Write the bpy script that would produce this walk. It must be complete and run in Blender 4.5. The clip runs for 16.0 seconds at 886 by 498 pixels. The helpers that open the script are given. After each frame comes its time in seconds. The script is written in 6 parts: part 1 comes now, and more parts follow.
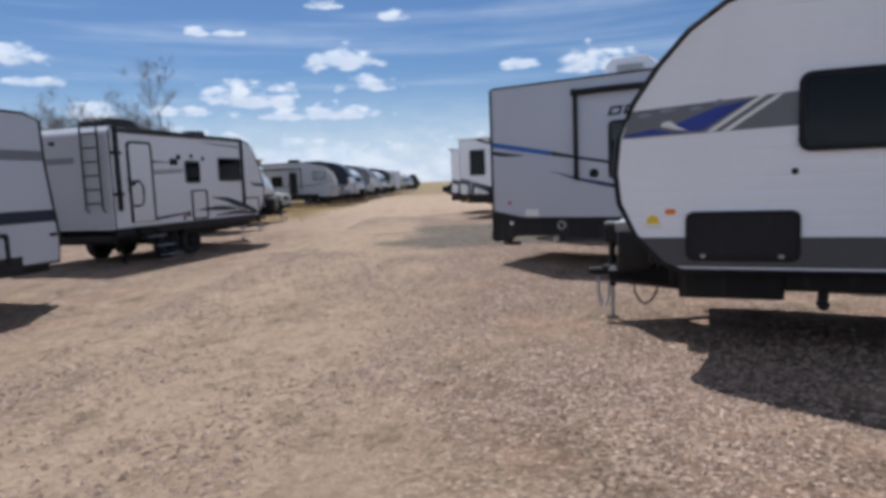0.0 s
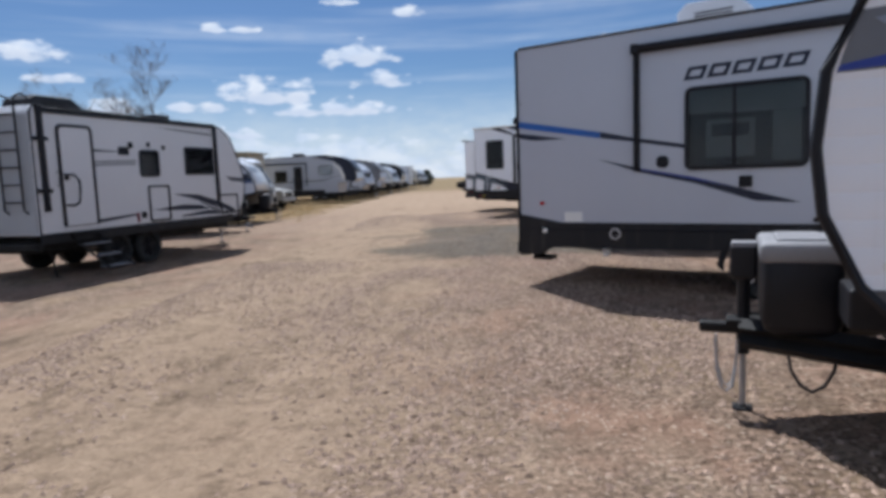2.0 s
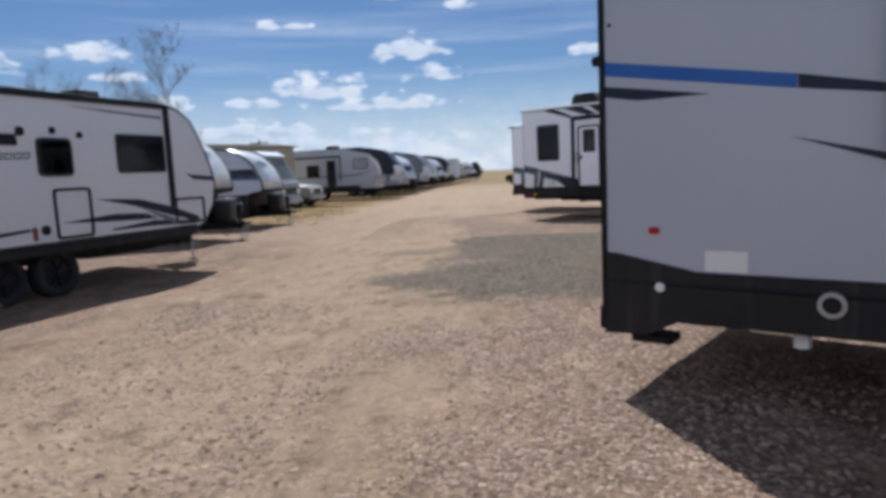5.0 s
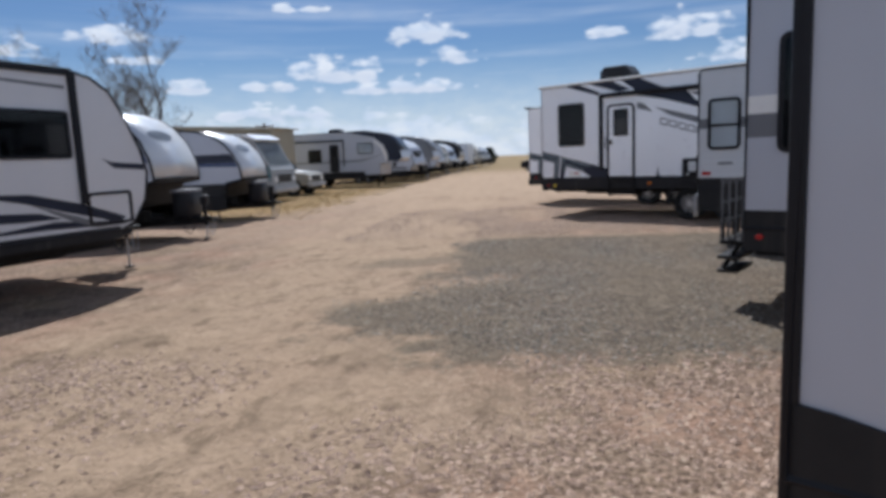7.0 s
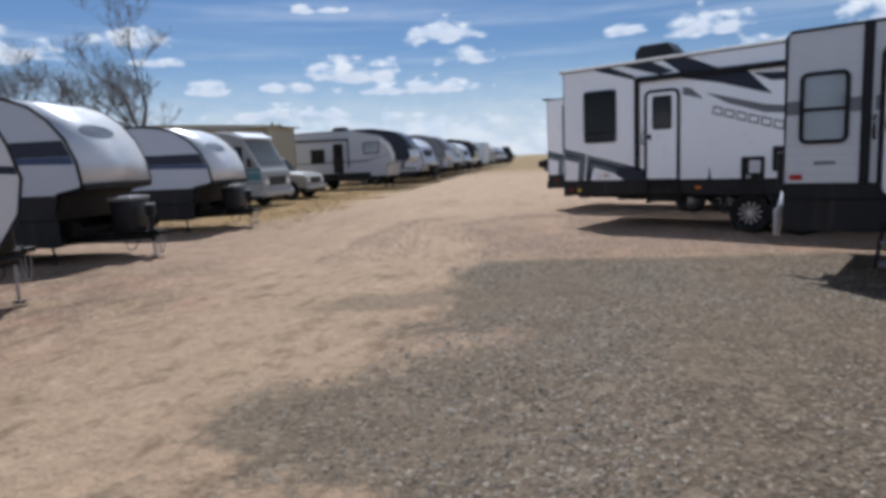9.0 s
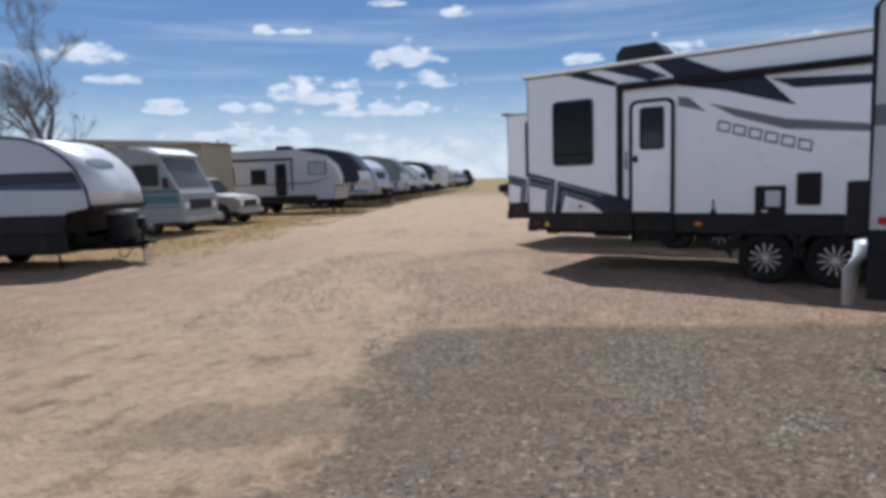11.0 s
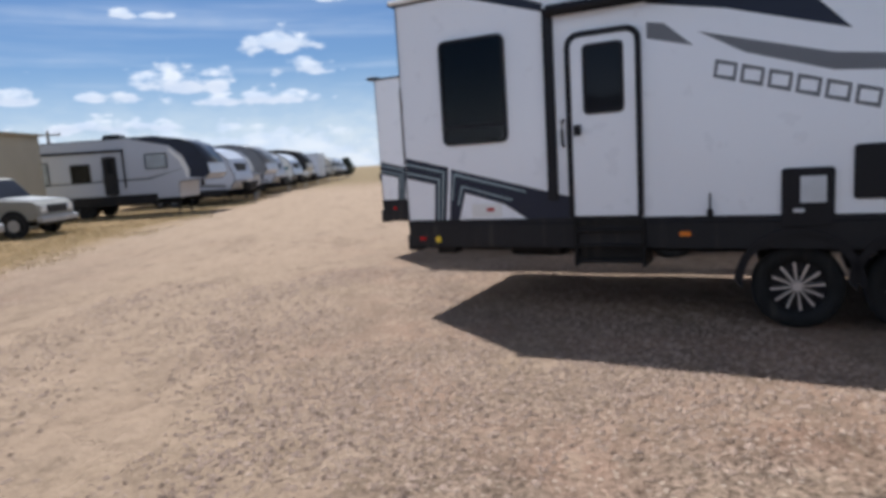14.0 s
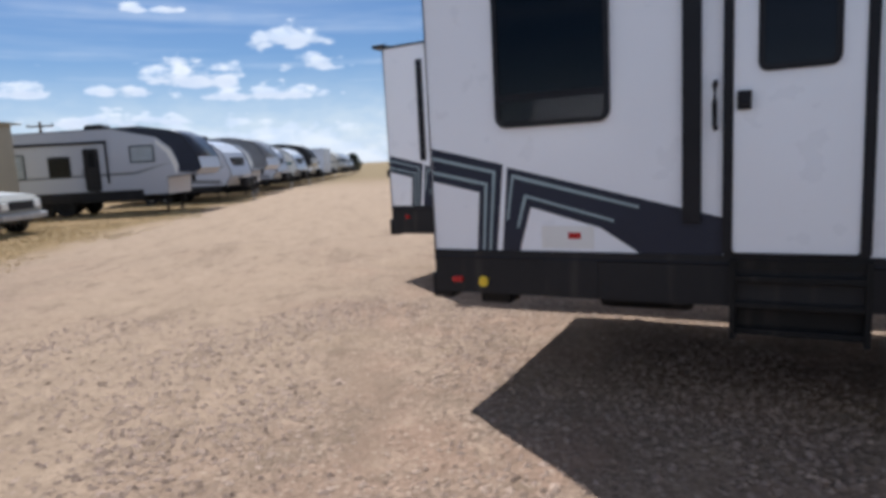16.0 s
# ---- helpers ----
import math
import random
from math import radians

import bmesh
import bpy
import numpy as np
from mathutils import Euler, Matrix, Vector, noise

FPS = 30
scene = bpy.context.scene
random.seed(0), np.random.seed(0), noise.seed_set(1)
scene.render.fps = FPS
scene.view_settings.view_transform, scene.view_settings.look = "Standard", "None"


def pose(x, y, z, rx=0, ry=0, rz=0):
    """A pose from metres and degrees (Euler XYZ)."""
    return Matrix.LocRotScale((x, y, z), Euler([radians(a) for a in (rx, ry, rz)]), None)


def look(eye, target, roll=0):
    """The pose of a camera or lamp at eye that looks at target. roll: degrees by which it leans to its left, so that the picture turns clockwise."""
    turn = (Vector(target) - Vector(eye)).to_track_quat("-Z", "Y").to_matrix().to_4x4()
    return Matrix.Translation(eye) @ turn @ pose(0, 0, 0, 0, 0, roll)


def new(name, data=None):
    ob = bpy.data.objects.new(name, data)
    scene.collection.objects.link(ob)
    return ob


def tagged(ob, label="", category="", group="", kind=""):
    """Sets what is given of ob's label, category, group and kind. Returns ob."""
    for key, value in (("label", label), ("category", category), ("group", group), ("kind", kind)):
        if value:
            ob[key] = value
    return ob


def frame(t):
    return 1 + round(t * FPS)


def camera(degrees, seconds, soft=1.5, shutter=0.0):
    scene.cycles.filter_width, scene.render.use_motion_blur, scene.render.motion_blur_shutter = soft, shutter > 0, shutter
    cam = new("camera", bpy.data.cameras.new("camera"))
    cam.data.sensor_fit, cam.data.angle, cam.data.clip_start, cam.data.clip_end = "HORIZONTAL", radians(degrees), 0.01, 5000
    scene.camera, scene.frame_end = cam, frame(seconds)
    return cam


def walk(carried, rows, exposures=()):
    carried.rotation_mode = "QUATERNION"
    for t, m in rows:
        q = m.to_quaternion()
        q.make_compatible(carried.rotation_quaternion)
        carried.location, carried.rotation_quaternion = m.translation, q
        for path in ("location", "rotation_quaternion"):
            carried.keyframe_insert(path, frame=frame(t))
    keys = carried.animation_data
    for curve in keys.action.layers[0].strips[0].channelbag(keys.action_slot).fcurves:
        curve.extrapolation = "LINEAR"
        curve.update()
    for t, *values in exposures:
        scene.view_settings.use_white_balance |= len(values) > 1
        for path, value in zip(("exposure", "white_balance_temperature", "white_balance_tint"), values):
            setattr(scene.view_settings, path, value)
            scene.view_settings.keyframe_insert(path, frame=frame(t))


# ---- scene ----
cam = camera(68.6, 16.0, soft=4.0)
METRES, EYE, TILT, LEAN, TURN = 23.57, 1.6, 0.0, 0.0, 0.0
ROWS = [
    (0.0, 0.0, 0.0, 0.0, -0.23, -5.98, 2.22),
    (0.5, -0.0006, 0.0299, -0.0002, 1.08, -6.11, 2.04),
    (1.0, 0.0017, 0.0627, -0.0013, 1.14, -6.26, 2.19),
    (1.5, 0.0017, 0.0977, -0.0014, 1.13, -6.3, 2.09),
    (2.0, 0.0038, 0.1309, -0.002, 1.08, -6.3, 2.22),
    (2.5, 0.0046, 0.1646, -0.0012, 1.04, -6.2, 2.18),
    (3.0, 0.006, 0.1939, -0.0005, 1.03, -6.22, 2.28),
    (3.5, 0.0074, 0.2249, -0.0005, 2.28, -6.38, 2.49),
    (4.0, 0.0103, 0.2561, -0.0012, 3.01, -6.36, 2.68),
    (4.5, 0.0128, 0.2901, -0.0008, 4.53, -6.47, 2.92),
    (7.0, 0.0137, 0.4465, 0.0015, 6.85, -8.01, 2.36),
    (7.5, 0.0135, 0.477, 0.0017, 7.48, -8.05, 2.57),
    (8.0, 0.0131, 0.5065, 0.001, 8.93, -7.82, 2.39),
    (8.5, 0.0139, 0.5378, 0.0004, 8.7, -8.0, 2.5),
    (9.0, 0.0138, 0.5698, 0.0004, 8.37, -7.96, 2.57),
    (9.5, 0.0152, 0.6025, 0.0001, 5.89, -6.97, 2.25),
    (10.0, 0.0154, 0.6358, 0.0003, 4.99, -6.35, 1.68),
    (12.5, 0.0182, 0.7889, 0.0009, 4.57, -6.05, 2.27),
    (13.0, 0.0219, 0.821, 0.0007, 2.41, -6.63, 2.25),
    (13.5, 0.023, 0.8509, 0.0006, -0.56, -6.68, 3.03),
    (14.0, 0.0265, 0.8818, 0.0013, -5.19, -7.74, 3.54),
    (14.5, 0.0262, 0.9111, 0.0014, -5.55, -7.97, 3.71),
    (15.0, 0.0275, 0.9406, 0.0007, -5.78, -8.08, 3.84),
    (15.5, 0.0246, 0.9694, 0.0006, -5.19, -8.15, 3.21),
    (16.0, 0.0253, 0.9984, 0.0006, -4.52, -7.96, 2.93),
]
walk(cam, [(t, pose(0, 0, EYE, TILT, LEAN, TURN) @ pose(METRES * x, METRES * y, METRES * z, 90 + pitch, roll, yaw)) for t, x, y, z, yaw, pitch, roll in ROWS],
     [(0.0, 0.25, 5700, 10), (8.0, 0.21, 5760, 10), (13.0, 0.33, 5780, 10), (16.0, 0.4, 5720, 10)])


# ---- world and sun ----
SUN_TO = Vector((-0.24, 0.65, 1.0)).normalized()
SUN_EL = math.asin(SUN_TO.z)
SUN_AZ = math.atan2(SUN_TO.x, SUN_TO.y)


class Nodes:
    """Short hand for node trees."""

    def __init__(self, tree):
        self.t = tree

    def add(self, kind, **inputs):
        n = self.t.nodes.new(kind)
        for key, value in inputs.items():
            slot = n.inputs[int(key[1:])] if key[0] == "i" and key[1:].isdigit() else n.inputs[key.replace("_", " ")]
            if isinstance(value, bpy.types.NodeSocket):
                self.t.links.new(value, slot)
            else:
                slot.default_value = value
        return n

    def math(self, op, a, b=0.0, clamp=False):
        n = self.add("ShaderNodeMath", i0=a, i1=b)
        n.operation, n.use_clamp = op, clamp
        return n.outputs[0]

    def mix(self, f, a, b):
        n = self.t.nodes.new("ShaderNodeMix")
        n.data_type = "RGBA"
        for slot, value in ((n.inputs[0], f), (n.inputs[6], a), (n.inputs[7], b)):
            if isinstance(value, bpy.types.NodeSocket):
                self.t.links.new(value, slot)
            else:
                slot.default_value = value
        return n.outputs[2]

    def noise(self, vec, scale, detail=3.0, rough=0.55):
        return self.add("ShaderNodeTexNoise", Vector=vec, Scale=scale, Detail=detail, Roughness=rough).outputs[0]

    def step(self, v, a, b):
        n = self.add("ShaderNodeMapRange", i0=v, i1=a, i2=b, i3=0.0, i4=1.0)
        n.interpolation_type = "SMOOTHSTEP"
        return n.outputs[0]


def build_world():
    world = bpy.data.worlds.new("sky")
    scene.world = world
    world.use_nodes = True
    world.node_tree.nodes.clear()
    k = Nodes(world.node_tree)
    sky = k.t.nodes.new("ShaderNodeTexSky")
    sky.sky_type, sky.sun_disc = "NISHITA", False
    sky.sun_elevation, sky.sun_rotation = SUN_EL, SUN_AZ
    sky.air_density, sky.dust_density, sky.ozone_density = 1.0, 0.2, 1.5
    way = k.t.nodes.new("ShaderNodeTexCoord").outputs["Generated"]
    xyz = k.add("ShaderNodeSeparateXYZ", i0=way)
    x, y, z = xyz.outputs
    az = k.math("MULTIPLY", k.math("ARCTAN2", x, y), 57.2958)
    el = k.math("MULTIPLY", k.math("ARCSINE", z), 57.2958)
    flat = k.add("ShaderNodeCombineXYZ", i0=k.math("MULTIPLY", az, 0.1), i1=k.math("MULTIPLY", el, 0.22)).outputs[0]
    fine = k.noise(flat, 5.0, 9.0, 0.6)
    puffs = k.add("ShaderNodeTexVoronoi", Vector=flat, Scale=7.0)
    puffs.feature = "SMOOTH_F1"
    lump = k.math("ADD", k.math("SUBTRACT", fine, 0.5), k.math("MULTIPLY", k.math("SUBTRACT", 0.42, puffs.outputs["Distance"]), 0.55))
    broad = k.noise(flat, 0.9, 3.0, 0.5)
    field, under = None, None
    # single cumulus clouds: azimuth, elevation, half width, half height in degrees
    for a, e, w, h in ((-7.9, 10.1, 4.1, 1.7), (-6.1, 8.3, 3.3, 1.2), (-15.8, 7.1, 5.0, 2.1), (-20.5, 6.3, 3.4, 1.0), (-10.0, 5.9, 7.0, 1.15),
                       (-3.0, 13.7, 2.0, 0.9), (-20.0, 12.4, 1.5, 0.6), (-17.1, 12.4, 1.4, 0.5), (-33.0, 9.9, 3.8, 1.3), (-31.0, 8.3, 2.6, 0.8),
                       (13.6, 9.2, 4.0, 1.7), (7.0, 9.5, 1.9, 0.9), (-9.4, 14.7, 2.0, 0.7), (-27.5, 6.2, 2.0, 1.0), (17.5, 7.0, 4.0, 1.4),
                       (26.0, 8.6, 5.0, 1.9), (-22.0, 4.0, 7.0, 1.3), (-43.0, 8.6, 6.0, 2.0), (40.0, 10.6, 6.0, 2.2)):
        p = k.math("POWER", k.math("ABSOLUTE", k.math("DIVIDE", k.math("SUBTRACT", az, a), w)), 2.0)
        rise = k.math("SUBTRACT", el, e)
        tall = k.math("DIVIDE", k.math("MAXIMUM", rise, 0.0), h)
        flatb = k.math("DIVIDE", k.math("MINIMUM", rise, 0.0), h * 0.42)
        q = k.math("ADD", k.math("MULTIPLY", tall, tall), k.math("MULTIPLY", flatb, flatb))
        v = k.math("SUBTRACT", 1.0, k.math("ADD", p, q))
        u = k.math("SUBTRACT", v, k.math("MULTIPLY", tall, 1.6))
        field = v if field is None else k.math("MAXIMUM", field, v)
        under = u if under is None else k.math("MAXIMUM", under, u)
    field = k.math("MAXIMUM", field, -1.2)
    body_ = k.math("ADD", field, k.math("MULTIPLY", lump, 2.9))
    lumps = k.step(body_, 0.1, 1.0)
    # banks of white cloud that thicken to the horizon
    low = k.math("SUBTRACT", 1.0, k.step(el, 0.5, 7.8))
    bank = k.step(k.math("ADD", k.math("ADD", low, broad), k.math("MULTIPLY", lump, 1.0)), 0.85, 1.4)
    haze = k.math("MULTIPLY", k.math("SUBTRACT", 1.0, k.step(el, 0.0, 9.5)), 0.75)
    # unseen cloud cover above the view, added to brighten the shaded walls
    high = k.math("MULTIPLY", k.step(el, 16.0, 19.0), k.math("SUBTRACT", 1.0, k.step(el, 35.0, 55.0)))
    fill_clouds = k.math("MULTIPLY", high, k.step(k.noise(flat, 1.3, 5.0, 0.55), 0.42, 0.54))
    streak = k.noise(k.add("ShaderNodeCombineXYZ", i0=k.math("MULTIPLY", az, 0.02), i1=k.math("MULTIPLY", el, 0.35)).outputs[0], 1.6, 4.0)
    veil = k.math("MULTIPLY", k.step(streak, 0.42, 0.75), k.math("SUBTRACT", 0.32, k.math("MULTIPLY", k.step(el, 8.0, 25.0), 0.25)))
    cover = k.math("MAXIMUM", k.math("MAXIMUM", lumps, fill_clouds), k.math("MAXIMUM", k.math("MAXIMUM", k.math("MULTIPLY", bank, 0.85), veil), haze), True)
    shade = k.mix(k.step(k.noise(flat, 4.0, 5.0), 0.35, 0.65), (0.8, 0.86, 0.95, 1), (1.0, 1.0, 1.0, 1))
    shade = k.mix(k.math("MULTIPLY", k.step(k.math("ADD", under, k.math("MULTIPLY", lump, 1.2)), 0.1, 1.0), 0.6), shade, (0.72, 0.76, 0.84, 1))
    deep = k.t.nodes.new("ShaderNodeMix")
    deep.data_type, deep.blend_type = "RGBA", "MULTIPLY"
    deep.inputs[0].default_value, deep.inputs[7].default_value = 1.0, (0.8, 0.92, 1.08, 1)
    k.t.links.new(sky.outputs[0], deep.inputs[6])
    blue = k.add("ShaderNodeBackground", Color=deep.outputs[2], Strength=SKY)
    white = k.add("ShaderNodeBackground", Color=shade, Strength=CLOUD)
    both = k.add("ShaderNodeMixShader", i0=cover, i1=blue.outputs[0], i2=white.outputs[0])
    k.add("ShaderNodeOutputWorld", Surface=both.outputs[0])


SKY, CLOUD = 0.05, 0.72
build_world()
sun = new("sun", bpy.data.lights.new("sun", "SUN"))
sun.data.energy, sun.data.angle, sun.data.color = 5.0, radians(0.53), (1.0, 0.95, 0.88)
sun.matrix_world = look((0, 0, 30), Vector((0, 0, 30)) - SUN_TO)


# ---- materials ----
def surface(name, colour, rough=0.5, metal=0.0, vary=0.08, scale=6.0, bump=0.05, bump_scale=60.0, coat=0.0, dirt=0.0, ribs=0.0):
    """A painted, plastic, metal or rubber surface with broad and fine variation. ribs: pitch in metres of lengthwise corrugation."""
    m = bpy.data.materials.new(name)
    m.use_nodes = True
    m.node_tree.nodes.clear()
    k = Nodes(m.node_tree)
    at = k.t.nodes.new("ShaderNodeTexCoord").outputs["Object"]
    wide, small = k.noise(at, scale * 0.25, 3.0), k.noise(at, scale * 4.0, 4.0)
    c = Vector(colour)
    col = k.mix(k.step(wide, 0.3, 0.7), (*(c * (1 - vary)), 1), (*(c * (1 + vary * 0.6)), 1))
    col = k.mix(k.math("MULTIPLY", k.step(small, 0.45, 0.75), vary), col, (*(c * 0.55), 1))
    if dirt:
        # rain streaks and dust, drawn out along the height
        drawn = k.add("ShaderNodeMapping", Vector=at, Scale=(9.0, 9.0, 0.7)).outputs[0]
        col = k.mix(k.math("MULTIPLY", k.step(k.noise(drawn, 1.0, 5.0), 0.52, 0.8), dirt), col, (0.27, 0.23, 0.18, 1))
    high = k.noise(at, bump_scale, 3.0)
    if ribs:
        zz = k.add("ShaderNodeSeparateXYZ", i0=at).outputs[2]
        wave = k.math("ABSOLUTE", k.math("SINE", k.math("MULTIPLY", zz, math.pi / ribs)))
        high = k.math("ADD", k.math("MULTIPLY", k.math("POWER", wave, 0.35), 2.0), k.math("MULTIPLY", high, 0.3))
    b = k.add("ShaderNodeBump", Strength=min(1.0, bump * (3.0 if ribs else 1.0)), Distance=0.01 if ribs else 0.004, Height=high)
    r = k.add("ShaderNodeMapRange", i0=small, i1=0.3, i2=0.7, i3=rough * 0.96, i4=min(1.0, rough * 1.05))
    p = k.add("ShaderNodeBsdfPrincipled", Base_Color=col, Roughness=r.outputs[0], Metallic=metal, Coat_Weight=coat, Normal=b.outputs[0])
    p.inputs["Specular IOR Level"].default_value = 0.25 if max(colour) < 0.06 else 0.5
    k.add("ShaderNodeOutputMaterial", Surface=p.outputs[0])
    return m


def tinted_glass(name, tint):
    m = bpy.data.materials.new(name)
    m.use_nodes = True
    m.node_tree.nodes.clear()
    k = Nodes(m.node_tree)
    at = k.t.nodes.new("ShaderNodeTexCoord").outputs["Object"]
    b = k.add("ShaderNodeBump", Strength=0.06, Distance=0.01, Height=k.noise(at, 2.2, 2.0))
    p = k.add("ShaderNodeBsdfPrincipled", Base_Color=(*tint, 1), Roughness=0.03, IOR=1.32, Transmission_Weight=1.0, Normal=b.outputs[0])
    k.add("ShaderNodeOutputMaterial", Surface=p.outputs[0])
    return m


WHITE = surface("white_gelcoat", (0.875, 0.895, 0.935), 0.28, vary=0.008, scale=1, bump=0.006, coat=0.3, dirt=0.015)
CORRUGATED = surface("white_ribbed_aluminium", (0.875, 0.885, 0.92), 0.3, vary=0.03, scale=3, bump=0.1, dirt=0.04, ribs=0.11)
PALE = surface("pale_grey_gelcoat", (0.465, 0.487, 0.545), 0.3, vary=0.025, scale=2, bump=0.02, coat=0.25, dirt=0.03)
OFFWHITE = surface("dusty_white_gelcoat", (0.66, 0.66, 0.68), 0.35, vary=0.03, scale=2, bump=0.02, coat=0.2, dirt=0.05)
SILVER = surface("silver_front_cap", (0.64, 0.655, 0.68), 0.34, metal=0.3, vary=0.06, scale=3, bump=0.02, coat=0.4)
CREAM = surface("aged_cream_gelcoat", (0.50, 0.475, 0.42), 0.4, vary=0.1, scale=4, bump=0.05, dirt=0.2)
TAN = surface("tan_ribbed_steel", (0.43, 0.385, 0.285), 0.55, vary=0.08, scale=2, bump=0.2, dirt=0.1)
BLACK = surface("black_moulding", (0.012, 0.012, 0.015), 0.45, vary=0.2, scale=8, bump=0.1)
SKIRT = surface("charcoal_skirt", (0.018, 0.018, 0.02), 0.55, vary=0.15, scale=5, bump=0.08, dirt=0.1)
CHASSIS = surface("black_chassis_paint", (0.009, 0.0085, 0.0085), 0.6, vary=0.3, scale=9, bump=0.3, dirt=0.1)
GREY = surface("grey_decal", (0.16, 0.165, 0.18), 0.35, vary=0.08)
NAVY = surface("dark_navy_decal", (0.025, 0.03, 0.05), 0.32, vary=0.1)
BLUE = surface("royal_blue_decal", (0.025, 0.05, 0.32), 0.3, vary=0.15)
TEAL = surface("teal_decal", (0.05, 0.16, 0.2), 0.4, vary=0.15)
LIGHTLINE = surface("pale_teal_line", (0.33, 0.42, 0.44), 0.4, vary=0.05)
MAROON = surface("maroon_decal", (0.2, 0.03, 0.04), 0.4, vary=0.1)
RUBBER = surface("tyre_rubber", (0.02, 0.02, 0.02), 0.8, vary=0.25, scale=20, bump=0.4, dirt=0.15)
ALLOY = surface("machined_alloy", (0.72, 0.72, 0.74), 0.35, metal=0.9, vary=0.08, scale=20)
STEEL = surface("galvanised_steel", (0.42, 0.42, 0.43), 0.45, metal=0.8, vary=0.15, scale=14, bump=0.1)
ROOF = surface("roof_membrane", (0.62, 0.62, 0.6), 0.7, vary=0.08, bump=0.2, dirt=0.1)
AMBER = surface("amber_lens", (0.8, 0.22, 0.02), 0.2, vary=0.05)
RED = surface("red_lens", (0.42, 0.012, 0.015), 0.2, vary=0.05)
YELLOW = surface("yellow_sticker", (0.85, 0.6, 0.03), 0.5, vary=0.05)
PAPER = surface("white_sticker", (0.8, 0.8, 0.78), 0.5, vary=0.05)
# near-black that puts the shade of unlit openings into the colour
INSIDE = surface("unlit_inside_black", (0.014, 0.014, 0.016), 0.8, vary=0.2)
BADGE = surface("blue_grey_badge", (0.26, 0.3, 0.37), 0.35, vary=0.2, scale=10)
CURTAIN = surface("pale_curtain", (0.62, 0.64, 0.66), 0.8, vary=0.15)
BLIND = surface("grey_window_blind", (0.2, 0.2, 0.2), 0.8, vary=0.1)
GLASS = tinted_glass("tinted_glass", (0.12, 0.135, 0.15))
SMOKY = tinted_glass("smoky_glass", (0.5, 0.53, 0.55))
CLEAR = tinted_glass("clear_glass", (0.85, 0.88, 0.9))
AZURE = surface("azure_decal", (0.03, 0.12, 0.42), 0.3, vary=0.1)
DULL = surface("dull_grey_white_paint", (0.30, 0.31, 0.315), 0.4, vary=0.08, scale=4, dirt=0.15)
BEIGE = surface("faded_beige_paint", (0.25, 0.24, 0.21), 0.4, vary=0.1, scale=4, dirt=0.15)
INDIGO = surface("dark_blue_decal", (0.03, 0.055, 0.14), 0.35, vary=0.1)
CHARCOAL = surface("charcoal_panel", (0.075, 0.075, 0.08), 0.45, vary=0.1, dirt=0.05)
STRAW = surface("dry_straw", (0.56, 0.43, 0.22), 0.9, vary=0.3, scale=30)
BARK = surface("grey_brown_bark", (0.17, 0.155, 0.145), 0.9, vary=0.3, scale=12, bump=0.6, bump_scale=30)
WOOD = surface("weathered_pole_wood", (0.16, 0.12, 0.085), 0.85, vary=0.25, scale=10, bump=0.4)
REAR = surface("grey_rear_panel", (0.36, 0.37, 0.39), 0.4, vary=0.04, scale=3, dirt=0.08)
PANE = surface("dark_door_glass", (0.012, 0.013, 0.016), 0.06, vary=0.05, bump=0.01, bump_scale=4.0)
# pale base colour carries the sky reflection of the glass
SCREEN = surface("windscreen_painted_reflection", (0.15, 0.18, 0.21), 0.08, vary=0.15, scale=3, bump=0.02)
RIBBED_GREY = surface("pale_grey_ribbed_aluminium", (0.62, 0.63, 0.65), 0.32, vary=0.03, scale=3, bump=0.1, dirt=0.05, ribs=0.11)
LID = surface("faded_grey_plastic", (0.2, 0.2, 0.21), 0.6, vary=0.15, scale=8, bump=0.1, dirt=0.1)
SHADE = surface("grey_green_roller_blind", (0.17, 0.18, 0.17), 0.8, vary=0.1)


